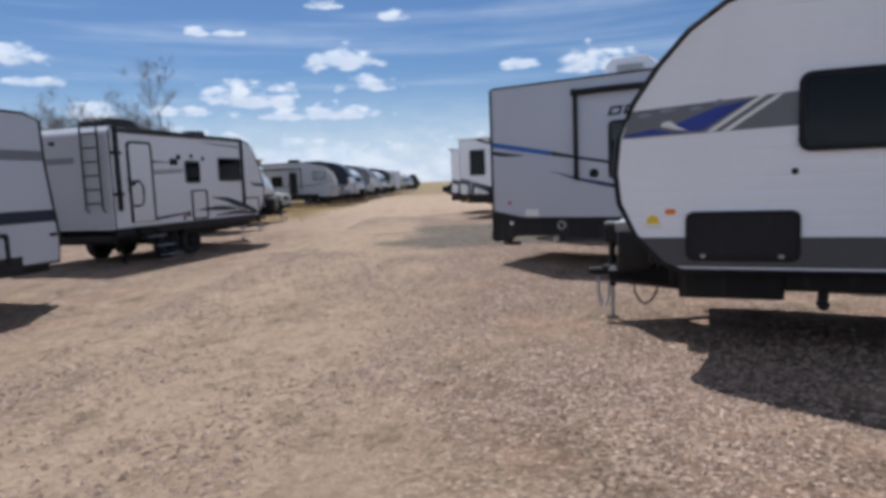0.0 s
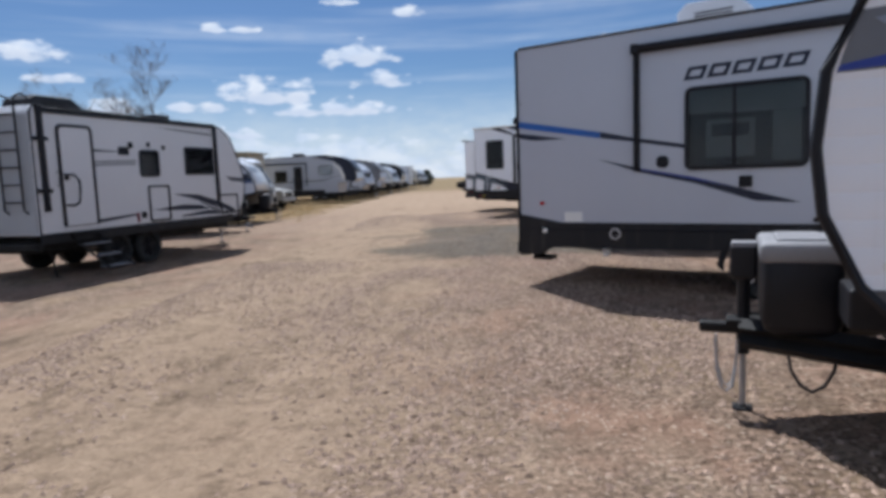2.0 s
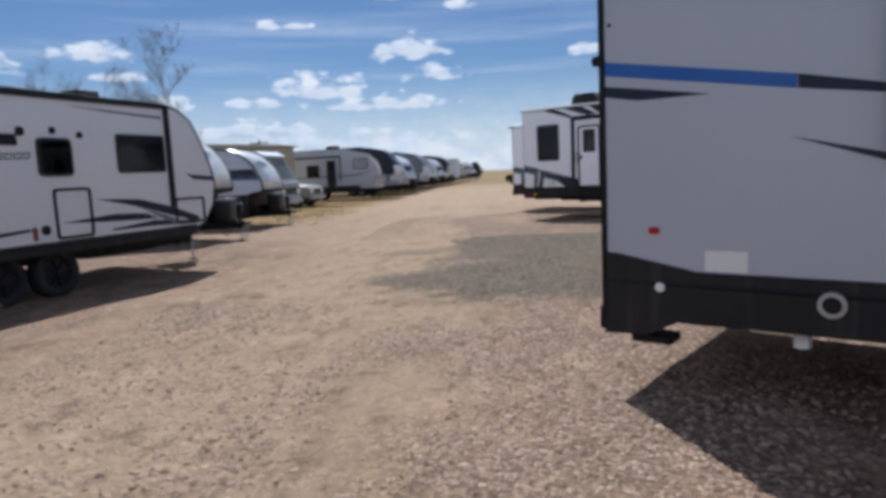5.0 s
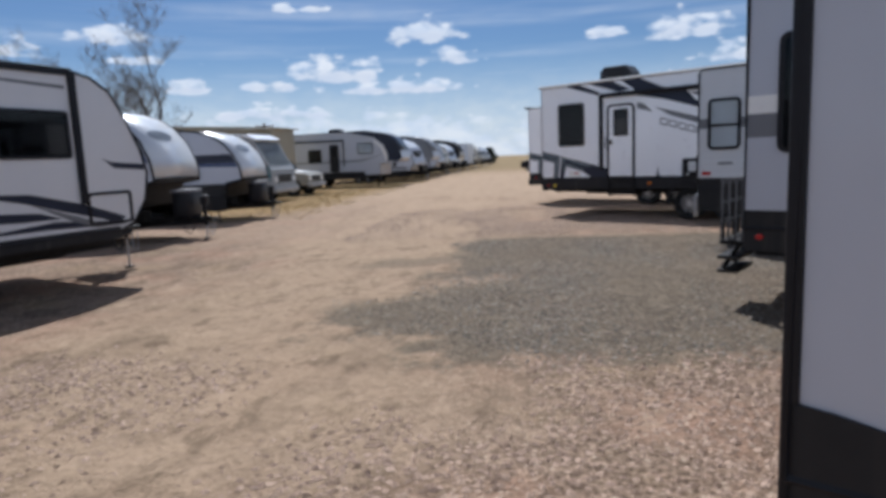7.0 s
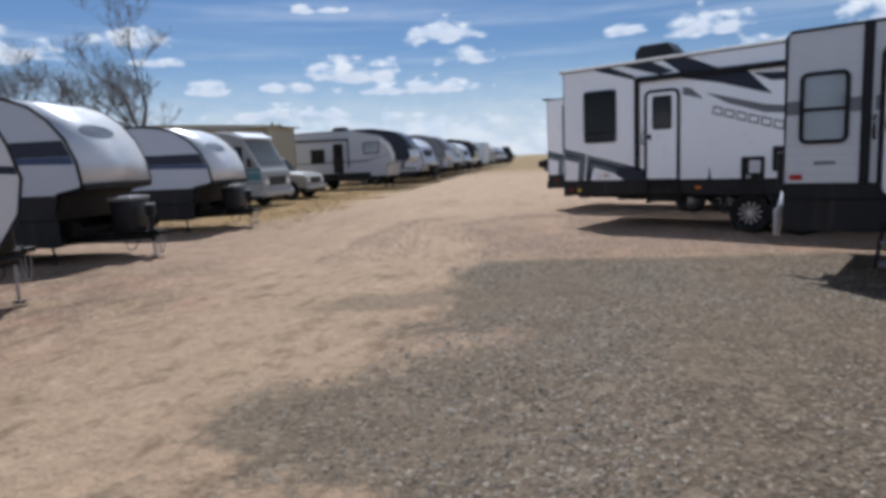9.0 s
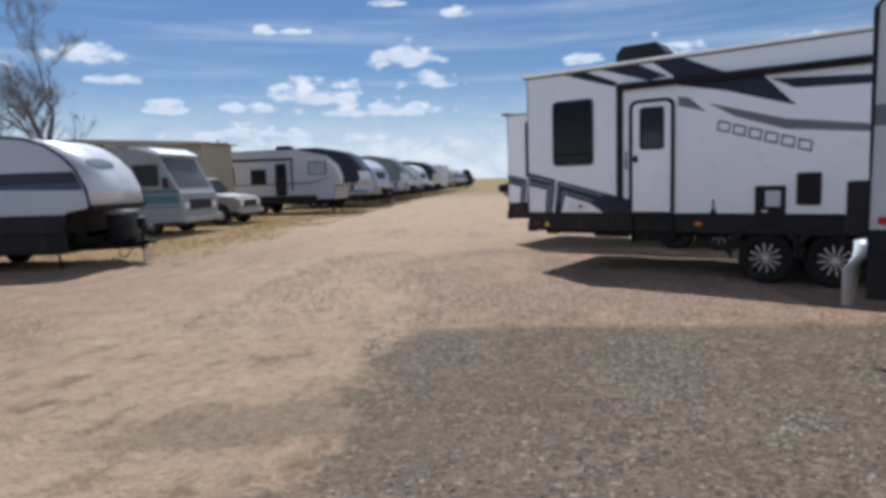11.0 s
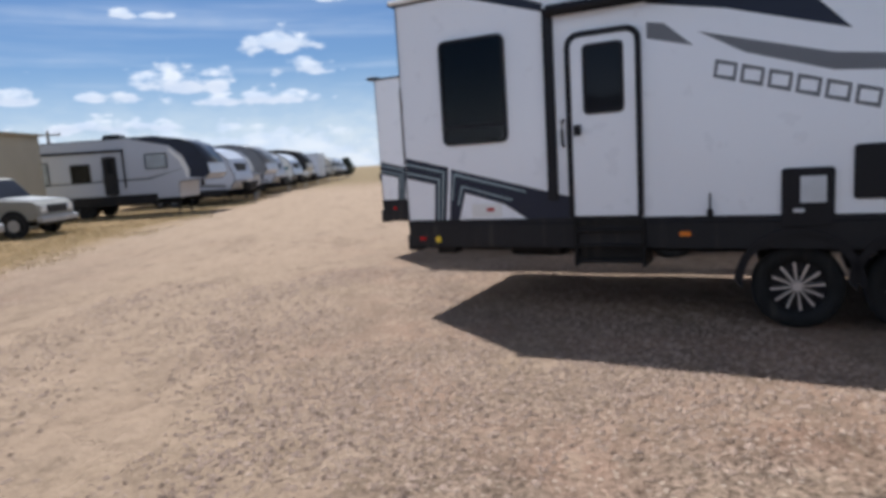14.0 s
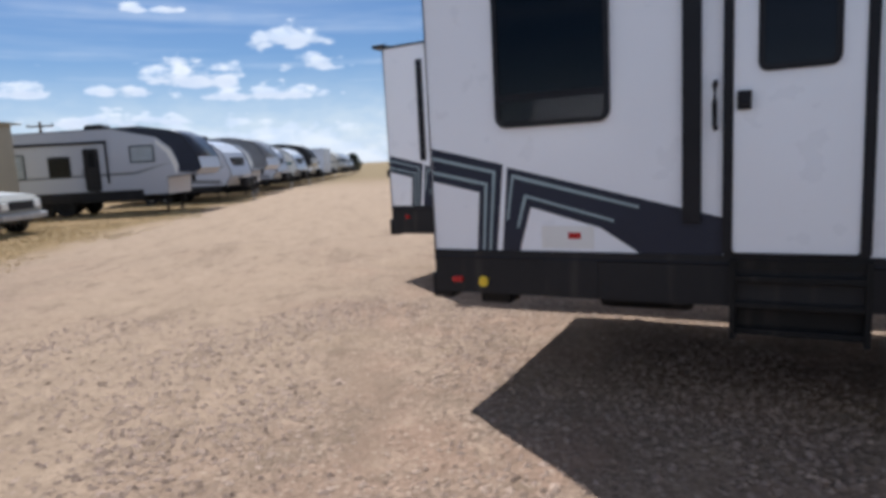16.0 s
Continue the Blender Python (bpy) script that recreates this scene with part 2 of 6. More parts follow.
def ground_material():
    """Crushed pinkish gravel, a grey gravel patch, paler wheel lanes, straw-coloured dry grass at the verge."""
    m = bpy.data.materials.new("gravel_ground")
    m.use_nodes = True
    m.node_tree.nodes.clear()
    k = Nodes(m.node_tree)
    at = k.t.nodes.new("ShaderNodeTexCoord").outputs["Object"]
    x, y, z = k.add("ShaderNodeSeparateXYZ", i0=at).outputs
    cells = k.add("ShaderNodeTexVoronoi", Vector=at, Scale=22.0)
    drawn = k.add("ShaderNodeMapping", Vector=at, Rotation=(0.0, 0.0, 0.12), Scale=(1.0, 0.22, 1.0)).outputs[0]
    track = k.noise(drawn, 1.1, 5.0, 0.6)
    big = k.add("ShaderNodeTexVoronoi", Vector=at, Scale=15.0)
    wide, mid, small = k.noise(at, 0.35, 4.0), k.noise(at, 1.7, 5.0), k.noise(at, 11.0, 5.0)
    tone = k.add("ShaderNodeSeparateColor", i0=cells.outputs["Color"]).outputs[0]
    tone2 = k.add("ShaderNodeSeparateColor", i0=big.outputs["Color"]).outputs[1]
    grain = k.noise(at, 24.0, 4.0, 0.75)
    hue = k.noise(at, 0.8, 3.0)
    dot = k.math("SUBTRACT", 1.0, k.step(cells.outputs["Distance"], 0.18, 0.42))
    dot2 = k.math("SUBTRACT", 1.0, k.step(big.outputs["Distance"], 0.15, 0.4))
    pink = k.mix(k.step(grain, 0.36, 0.64), (0.1, 0.07, 0.05, 1), (0.5, 0.375, 0.285, 1))
    pink = k.mix(k.math("MULTIPLY", k.step(hue, 0.45, 0.65), 0.6), pink, (0.40, 0.25, 0.18, 1))
    pink = k.mix(k.math("MULTIPLY", k.math("SUBTRACT", 1.0, k.step(hue, 0.3, 0.45)), 0.4), pink, (0.42, 0.315, 0.18, 1))
    pink = k.mix(k.math("MULTIPLY", dot, k.math("MULTIPLY", k.step(tone, 0.45, 0.9), 0.9)), pink, (0.68, 0.57, 0.46, 1))
    pink = k.mix(k.math("MULTIPLY", dot, k.math("MULTIPLY", k.math("SUBTRACT", 1.0, k.step(tone, 0.1, 0.3)), 0.85)), pink, (0.07, 0.05, 0.04, 1))
    pink = k.mix(k.math("MULTIPLY", dot2, k.math("MULTIPLY", k.step(tone2, 0.7, 0.9), 0.7)), pink, (0.60, 0.43, 0.33, 1))
    pink = k.mix(k.math("MULTIPLY", k.step(mid, 0.5, 0.72), 0.5), pink, (0.15, 0.108, 0.076, 1))
    grey = k.mix(k.step(grain, 0.3, 0.7), (0.066, 0.056, 0.044, 1), (0.215, 0.184, 0.145, 1))
    grey = k.mix(k.math("MULTIPLY", dot, k.math("MULTIPLY", k.step(tone, 0.55, 0.95), 0.7)), grey, (0.38, 0.33, 0.26, 1))
    grey = k.mix(k.math("MULTIPLY", k.step(tone2, 0.8, 0.97), 0.4), grey, (0.36, 0.31, 0.24, 1))
    grey = k.mix(k.math("MULTIPLY", k.step(mid, 0.45, 0.7), 0.55), grey, (0.2, 0.165, 0.12, 1))
    pale = k.mix(k.math("ADD", k.math("MULTIPLY", small, 0.5), k.math("MULTIPLY", grain, 0.5)), (0.245, 0.18, 0.12, 1), (0.65, 0.503, 0.363, 1))
    # the swept, dusty middle of the lane, wider further on
    lane = k.math("ABSOLUTE", k.math("ADD", k.math("ADD", x, 2.3), k.math("MULTIPLY", k.math("SUBTRACT", wide, 0.5), 4.0)))
    dusty = k.math("MULTIPLY", k.math("SUBTRACT", 1.0, k.step(lane, 0.8, 3.6)), 0.85)
    dusty = k.math("MAXIMUM", dusty, k.step(k.math("ADD", y, k.math("MULTIPLY", wide, 8.0)), 30.0, 46.0))
    col = k.mix(dusty, pink, pale)
    yy_far = k.math("ADD", y, k.math("MULTIPLY", k.math("SUBTRACT", mid, 0.5), 5.0))
    col = k.mix(k.math("MULTIPLY", k.step(track, 0.52, 0.7), 0.38), col, (0.155, 0.112, 0.078, 1))
    col = k.mix(k.math("MULTIPLY", k.math("SUBTRACT", 1.0, k.step(track, 0.3, 0.45)), 0.35), col, (0.45, 0.35, 0.255, 1))
    # darker trodden mottling
    col = k.mix(k.math("MULTIPLY", k.step(k.noise(at, 6.0, 4.0, 0.65), 0.5, 0.68), 0.42), col, (0.15, 0.108, 0.075, 1))
    # wheel-churned blotches, damp brown and dry pale
    churn = k.noise(k.add("ShaderNodeMapping", Vector=at, Rotation=(0.0, 0.0, -0.35), Scale=(1.0, 0.55, 1.0)).outputs[0], 2.6, 6.0, 0.7)
    col = k.mix(k.math("MULTIPLY", k.step(churn, 0.52, 0.66), 0.58), col, (0.14, 0.1, 0.066, 1))
    col = k.mix(k.math("MULTIPLY", k.math("SUBTRACT", 1.0, k.step(churn, 0.33, 0.46)), 0.5), col, (0.56, 0.43, 0.315, 1))
    # drier, paler dust further along the lane
    col = k.mix(k.math("MULTIPLY", k.step(yy_far, 22.8, 25.0), 0.3), col, (0.52, 0.395, 0.29, 1))
    # grey gravel patch across the lane: ragged towards the lane, a lobe and a bare tongue in it, a clean far edge
    wob = k.math("ADD", k.math("MULTIPLY", k.math("SUBTRACT", mid, 0.5), 1.8), k.math("MULTIPLY", k.math("SUBTRACT", small, 0.5), 0.9))
    yy = k.math("ADD", y, wob)
    xx = k.math("ADD", x, wob)

    def oval(cx, cy, rx, ry):
        a = k.math("DIVIDE", k.math("SUBTRACT", xx, cx), rx)
        b = k.math("DIVIDE", k.math("SUBTRACT", yy, cy), ry)
        return k.math("SUBTRACT", 1.0, k.step(k.math("ADD", k.math("MULTIPLY", a, a), k.math("MULTIPLY", b, b)), 0.4, 1.5))

    slab = k.math("MULTIPLY", k.step(yy, 15.3, 15.9), k.step(k.math("ADD", xx, k.math("MULTIPLY", k.math("SUBTRACT", wide, 0.5), 1.5)), -1.0, -0.55))
    slab = k.math("MULTIPLY", slab, k.math("SUBTRACT", 1.0, k.step(xx, 5.2, 7.5)))
    patch = k.math("MAXIMUM", slab, k.math("MAXIMUM", oval(-0.9, 17.2, 1.05, 0.9), k.math("MULTIPLY", oval(-1.2, 20.6, 0.9, 0.5), 0.6)))
    patch = k.math("MULTIPLY", patch, k.math("SUBTRACT", 1.0, k.math("MULTIPLY", oval(-1.3, 18.95, 1.5, 0.42), 0.8)))
    patch = k.math("MULTIPLY", patch, k.math("SUBTRACT", 1.0, k.step(k.math("ADD", y, k.math("MULTIPLY", wob, 0.12)), 23.2, 23.5)))
    col = k.mix(k.math("MULTIPLY", patch, 0.87), col, grey)
    # dry grass along the verge and beyond
    edge = k.math("ADD", x, k.math("MULTIPLY", k.math("SUBTRACT", mid, 0.5), 2.2))
    verge = k.math("MULTIPLY", k.math("SUBTRACT", 1.0, k.step(edge, -8.2, -6.4)), k.step(yy, 28.0, 33.0))
    straw = k.mix(small, (0.20, 0.13, 0.05, 1), (0.40, 0.28, 0.125, 1))
    col = k.mix(k.math("MULTIPLY", verge, 0.85), col, straw)
    far = k.math("MAXIMUM", k.step(y, 62.0, 95.0), k.step(k.math("ABSOLUTE", x), 22.0, 40.0))
    field = k.mix(wide, (0.22, 0.165, 0.085, 1), (0.34, 0.26, 0.15, 1))
    col = k.mix(far, col, field)
    dim = k.t.nodes.new("ShaderNodeMix")
    dim.data_type, dim.blend_type = "RGBA", "MULTIPLY"
    dim.inputs[0].default_value, dim.inputs[7].default_value = 1.0, (0.775, 0.735, 0.695, 1)
    k.t.links.new(col, dim.inputs[6])
    col = dim.outputs[2]
    h = k.math("ADD", k.math("MULTIPLY", cells.outputs["Distance"], -0.25), k.math("MULTIPLY", grain, 0.9))
    h = k.math("ADD", h, k.math("MULTIPLY", big.outputs["Distance"], -0.22))
    swell = k.add("ShaderNodeBump", Strength=0.6, Distance=0.16, Height=k.math("ADD", k.noise(at, 1.9, 3.0, 0.55), k.math("MULTIPLY", churn, 0.5)))
    b = k.add("ShaderNodeBump", Strength=0.9, Distance=0.045, Height=h, Normal=swell.outputs[0])
    p = k.add("ShaderNodeBsdfPrincipled", Base_Color=col, Roughness=0.95, Normal=b.outputs[0])
    p.inputs["Specular IOR Level"].default_value = 0.15
    k.add("ShaderNodeOutputMaterial", Surface=p.outputs[0])
    return m


def stone_material(name, dark, lightc):
    m = bpy.data.materials.new(name)
    m.use_nodes = True
    m.node_tree.nodes.clear()
    k = Nodes(m.node_tree)
    at = k.t.nodes.new("ShaderNodeTexCoord").outputs["Object"]
    each = k.t.nodes.new("ShaderNodeNewGeometry").outputs["Random Per Island"]
    col = k.mix(each, (*dark, 1), (*lightc, 1))
    col = k.mix(k.math("MULTIPLY", k.step(k.math("FRACT", k.math("MULTIPLY", each, 17.0)), 0.6, 0.95), 0.4), col, (0.36, 0.25, 0.2, 1))
    col = k.mix(k.math("MULTIPLY", k.noise(at, 60.0), 0.35), col, (*(Vector(dark) * 0.7), 1))
    p = k.add("ShaderNodeBsdfPrincipled", Base_Color=col, Roughness=0.9)
    k.add("ShaderNodeOutputMaterial", Surface=p.outputs[0])
    return m


# ---- mesh helpers ----
def box(bm, x0, y0, z0, x1, y1, z1, bevel=0.0):
    r = bmesh.ops.create_cube(bm, size=1.0)
    vs = r["verts"]
    for v in vs:
        v.co = Vector(((x0 + x1) / 2 + v.co.x * (x1 - x0), (y0 + y1) / 2 + v.co.y * (y1 - y0), (z0 + z1) / 2 + v.co.z * (z1 - z0)))
    if bevel:
        es = list({e for v in vs for e in v.link_edges})
        bmesh.ops.bevel(bm, geom=es, offset=bevel, segments=2, affect="EDGES", profile=0.5)
    return bm


def prism(bm, pts, y0, y1, bevel=0.0):
    """A solid with the outline pts in the x-z plane between y0 and y1."""
    a = [bm.verts.new((x, y0, z)) for x, z in pts]
    b = [bm.verts.new((x, y1, z)) for x, z in pts]
    n = len(pts)
    fs = [bm.faces.new(a), bm.faces.new(b[::-1])]
    for i in range(n):
        fs.append(bm.faces.new((a[i], b[i], b[(i + 1) % n], a[(i + 1) % n])))
    bmesh.ops.recalc_face_normals(bm, faces=fs)
    if bevel:
        es = [e for e in fs[0].edges] + [e for e in fs[1].edges]
        bmesh.ops.bevel(bm, geom=es, offset=bevel, segments=2, affect="EDGES", profile=0.5)
    return bm


def ring(bm, outer, inner, y0, y1):
    """A flat frame between two outlines of the same number of points."""
    n = len(outer)
    v = [[bm.verts.new((x, y, z)) for x, z in pts] for y in (y0, y1) for pts in (outer, inner)]
    fs = []
    for i in range(n):
        j = (i + 1) % n
        for a, b in ((0, 1), (1, 3), (3, 2), (2, 0)):
            fs.append(bm.faces.new((v[a][i], v[a][j], v[b][j], v[b][i])))
    bmesh.ops.recalc_face_normals(bm, faces=fs)
    return bm


def rounded(x0, z0, x1, z1, r, n=5):
    pts = []
    for cx, cz, a in ((x1 - r, z1 - r, 0), (x0 + r, z1 - r, 90), (x0 + r, z0 + r, 180), (x1 - r, z0 + r, 270)):
        for i in range(n):
            t = radians(a + 90 * i / (n - 1))
            pts.append((cx + r * math.cos(t), cz + r * math.sin(t)))
    return pts


def arched(x0, z0, x1, z1, r, n=5):
    """A rounded outline whose lower corners are nearly square."""
    pts = []
    for cx, cz, a, q in ((x1 - r, z1 - r, 0, r), (x0 + r, z1 - r, 90, r), (x0 + 0.02, z0 + 0.02, 180, 0.02), (x1 - 0.02, z0 + 0.02, 270, 0.02)):
        for i in range(n):
            t = radians(a + 90 * i / (n - 1))
            pts.append((cx + q * math.cos(t), cz + q * math.sin(t)))
    return pts


def disc(cx, cz, r, n=20):
    return [(cx + r * math.cos(6.28319 * i / n), cz + r * math.sin(6.28319 * i / n)) for i in range(n)]


def tube(bm, pts, r, n=8, closed=False):
    pts = [Vector(p) for p in pts]
    rr = r if isinstance(r, (list, tuple)) else [r] * len(pts)
    rows = []
    for i, p in enumerate(pts):
        if closed:
            d = (pts[(i + 1) % len(pts)] - pts[i - 1]).normalized()
        else:
            d = (pts[min(i + 1, len(pts) - 1)] - pts[max(i - 1, 0)]).normalized()
        up = Vector((0, 0, 1)) if abs(d.z) < 0.9 else Vector((0, 1, 0))
        s = d.cross(up).normalized()
        u = s.cross(d)
        rows.append([bm.verts.new(p + (s * math.cos(6.28319 * k / n) + u * math.sin(6.28319 * k / n)) * rr[i]) for k in range(n)])
    last = len(rows) if closed else len(rows) - 1
    for i in range(last):
        a, b = rows[i], rows[(i + 1) % len(rows)]
        for k in range(n):
            bm.faces.new((a[k], a[(k + 1) % n], b[(k + 1) % n], b[k]))
    if not closed:
        bm.faces.new(rows[0][::-1])
        bm.faces.new(rows[-1])
    return bm


def part(name, bm, material, parent, label="", smooth=False):
    me = bpy.data.meshes.new(name)
    bm.to_mesh(me)
    bm.free()
    me.materials.append(material)
    if smooth:
        me.shade_smooth()
    ob = new(name, me)
    ob.parent = parent
    if label:
        tagged(ob, label)
    return ob


def thing(name, m, label, category, group=""):
    e = new(name)
    e.empty_display_size = 0.3
    e.matrix_world = m
    return tagged(e, label, category, group)


B_ = bmesh.new


# ---- parts of the caravans; u runs along the wall, y into the body, z up ----
def window(root, u0, z0, u1, z1, r=0.07, split=None, cross=None, blind=False, rim=0.045, glass=None):
    w = part("window", ring(B_(), rounded(u0, z0, u1, z1, r), rounded(u0 + rim, z0 + rim, u1 - rim, z1 - rim, max(r - rim, 0.02)), -0.03, 0.0), BLACK, root)
    # sheet on the solid wall; the near-black one stands in for an unlit room
    part("backing", prism(B_(), rounded(u0 + 0.02, z0 + 0.02, u1 - 0.02, z1 - 0.02, r * 0.7), -0.004, -0.0015), CURTAIN if blind else INSIDE, w)
    pane = part("pane", prism(B_(), rounded(u0 + rim - 0.01, z0 + rim - 0.01, u1 - rim + 0.01, z1 - rim + 0.01, max(r - rim, 0.02)), -0.02, -0.013), glass or (CLEAR if blind else GLASS), w)
    pane.visible_shadow = False
    if split:
        s = u0 + (u1 - u0) * split
        part("mullion", box(B_(), s - 0.018, -0.027, z0 + rim, s + 0.018, -0.021, z1 - rim), BLACK, w)
    if cross:
        s = z0 + (z1 - z0) * cross
        part("mullion", box(B_(), u0 + rim, -0.027, s - 0.02, u1 - rim, -0.021, s + 0.02), BLACK, w)
    return w


def door(root, u0, z0, u1, z1, wz=(0.55, 0.93), r=0.12, paint=None, side=0, square=False):
    f = 0.05
    shape = arched if square else rounded
    sill = 0.012 if square else f
    d = part("door", prism(B_(), shape(u0 + f, z0 + sill, u1 - f, z1 - f, r * 0.7), -0.022, -0.002, 0.004), paint or WHITE, root)
    part("door_frame", ring(B_(), shape(u0, z0, u1, z1, r), shape(u0 + f, z0 + sill, u1 - f, z1 - f, r * 0.7), -0.034, 0.0), BLACK, d, "black door frame")
    h, w = z1 - z0, u1 - u0
    a, b = z0 + h * (wz[0] if wz else 0.0), z0 + h * (wz[1] if wz else 0.0)
    g = wz and part("door_window", ring(B_(), rounded(u0 + w * 0.24, a, u0 + w * 0.78, b, 0.05), rounded(u0 + w * 0.24 + 0.03, a + 0.03, u0 + w * 0.78 - 0.03, b - 0.03, 0.03), -0.034, -0.022), BLACK, d, "dark tinted window in a black frame")
    if wz:
        part("pane", prism(B_(), rounded(u0 + w * 0.24 + 0.02, a + 0.02, u0 + w * 0.78 - 0.02, b - 0.02, 0.03), -0.029, -0.0225), PANE, g)
    hx = u0 + w * (0.15 if side == 0 else 0.85)
    hz = z0 + h * 0.48
    box(bm := B_(), hx - 0.035, -0.05, hz - 0.05, hx + 0.035, -0.022, hz + 0.05, 0.008)
    box(bm, hx - 0.02, -0.07, hz - 0.025, hx + 0.03, -0.045, hz + 0.005, 0.004)
    part("handle", bm, BLACK, d, "black latch handle")
    gx = u0 - 0.04 if side == 0 else u1 + 0.05
    tube(bm := B_(), [(gx, 0, hz + 0.11), (gx, -0.05, hz + 0.09), (gx, -0.055, hz), (gx, -0.05, hz - 0.12), (gx, 0, hz - 0.14)], 0.014)
    part("grab_handle", bm, BLACK, d, "black grab handle")
    return d


def stripe(root, pts, m=None, name="stripe", y=-0.003):
    return part(name, prism(B_(), pts, y, -0.0005), m or NAVY, root)


def lamp(root, u, z, w, h, m, name="marker_light", y=-0.022):
    return part(name, prism(B_(), rounded(u - w / 2, z - h / 2, u + w / 2, z + h / 2, min(w, h) * 0.42), y, 0.0, 0.004), m, root)


def wheel(root, u, r=0.36, y=0.1, wide=0.22, spokes=8, z=None, rim=None):
    z = z or r - 0.012
    bm = B_()
    n, prof = 36, [(r * 0.62, 0.0), (r * 0.9, -0.012), (r * 0.985, 0.012), (r, 0.04), (r, wide - 0.04), (r * 0.985, wide - 0.012), (r * 0.9, wide), (r * 0.62, wide)]
    rows = [[bm.verts.new((u + q * math.cos(6.28319 * i / n), y + d, z + q * math.sin(6.28319 * i / n))) for q, d in prof] for i in range(n)]
    for i in range(n):
        a, b = rows[i], rows[(i + 1) % n]
        for j in range(len(prof)):
            bm.faces.new((a[j], a[(j + 1) % len(prof)], b[(j + 1) % len(prof)], b[j]))
    bmesh.ops.recalc_face_normals(bm, faces=bm.faces)
    w = part("wheel", bm, RUBBER, root, "black tyre on a spoked rim", True)
    part("hub", prism(B_(), disc(u, z, r * 0.64, 28), y + 0.05, y + 0.1), BLACK, w)
    bm = prism(B_(), disc(u, z, r * 0.1, 14), y + 0.005, y + 0.06)
    for i in range(spokes):
        a = 6.28319 * (i + 0.25) / spokes
        c, s = math.cos(a), math.sin(a)
        pts = [(u + c * q - s * o, z + s * q + c * o) for q, o in ((r * 0.08, -r * 0.016), (r * 0.57, -r * 0.026), (r * 0.57, r * 0.026), (r * 0.08, r * 0.016))]
        prism(bm, pts, y + 0.012, y + 0.05)
    part("rim", bm, rim or ALLOY, w, "spoked wheel rim")
    return w


def mudguard(root, u, r=0.46, z=0.36):
    pts = [(u + r * math.cos(radians(a)), z + r * math.sin(radians(a))) for a in range(-5, 186, 12)]
    inn = [(u + (r - 0.07) * math.cos(radians(a)), z + (r - 0.07) * math.sin(radians(a))) for a in range(185, -6, -12)]
    return part("wheel_arch", prism(B_(), pts + inn, -0.03, 0.03), BLACK, root)


def chassis(root, u0, u1, w, z0=0.52, z1=0.78):
    for y in (0.22, w - 0.28):
        bm = box(B_(), u0, y, z1 - 0.03, u1, y + 0.06, z1)
        box(bm, u0, y + 0.025, z0 + 0.02, u1, y + 0.035, z1)
        box(bm, u0, y, z0, u1, y + 0.06, z0 + 0.02)
        part("chassis_beam", bm, CHASSIS, root)
    u = u0 + 0.4
    while u < u1:
        part("cross_member", box(B_(), u, 0.25, z0 + 0.1, u + 0.07, w - 0.25, z1 - 0.02), CHASSIS, root)
        u += 1.35


def axle(root, us, w, r=0.36, y=0.1, spokes=8, rim=None):
    for u in us:
        tube(bm := B_(), [(u, 0.2, r), (u, w - 0.2, r)], 0.045)
        part("axle", bm, CHASSIS, root)
        wheel(root, u, r, y, spokes=spokes, rim=rim)
        wheel(root, u, r, w - y - 0.22, spokes=spokes, rim=rim)


def tank_box(root, u0, y0, z0, u1, y1, z1):
    return part("holding_tank", box(B_(), u0, y0, z0, u1, y1, z1, 0.04), CHASSIS, root)


def air_conditioner(root, u, y, z, long=0.85, high=0.3, m=None, label="black rooftop air conditioner shroud"):
    pts = [(u, z), (u + long, z), (u + long - 0.02, z + high * 0.55), (u + long * 0.8, z + high), (u + long * 0.14, z + high), (u + 0.01, z + high * 0.7)]
    a = part("air_conditioner", prism(B_(), pts, y - 0.32, y + 0.32, 0.035), m or BLACK, root, label)
    for i in range(5):
        zz = z + 0.05 + i * high * 0.11
        part("louvre", box(B_(), u + long * 0.25, y - 0.335, zz, u + long * 0.75, y - 0.322, zz + 0.012), CHASSIS, a)
    return a


def roof_vent(root, u, y, z, s=0.4, h=0.12, m=None):
    v = part("roof_vent", box(B_(), u, y, z, u + s, y + s, z + h, 0.03), m or BLACK, root, "raised roof vent cover")
    part("vent_base", box(B_(), u - 0.03, y - 0.03, z - 0.01, u + s + 0.03, y + s + 0.03, z + 0.02), ROOF, v)


def body(root, profile, w, m, trim=0.022, roof=True, trim_m=None):
    b = part("body", prism(B_(), profile, 0.0, w, 0.006), m, root)
    if trim:
        for y in (0.0, w):
            tube(bm := B_(), [(x, y, z) for x, z in profile], trim, 6, True)
            part("edge_trim", bm, trim_m or BLACK, b, "black edge moulding")
    return b


def skirt(root, u0, u1, z0, z1, w, m=None, ends=True):
    part("skirt", box(B_(), u0, -0.006, z0, u1, 0.02, z1), m or SKIRT, root)
    part("skirt", box(B_(), u0, w - 0.02, z0, u1, w + 0.006, z1), m or SKIRT, root)


def awning(root, u0, u1, z, posts, zb=1.5):
    tube(bm := B_(), [(u0, -0.06, z), (u1, -0.06, z)], 0.055, 10)
    a = part("awning", bm, BLACK, root, "rolled black awning with folded arms")
    for u in posts:
        box(bm := B_(), u - 0.035, -0.05, zb, u + 0.035, 0.0, z + 0.03, 0.006)
        box(bm, u - 0.02, -0.085, zb + 0.1, u + 0.02, -0.05, z, 0.004)
        part("awning_arm", bm, BLACK, a)
        part("end_cap", box(B_(), u - 0.05, -0.12, z - 0.06, u + 0.05, 0.0, z + 0.06, 0.015), BLACK, a)


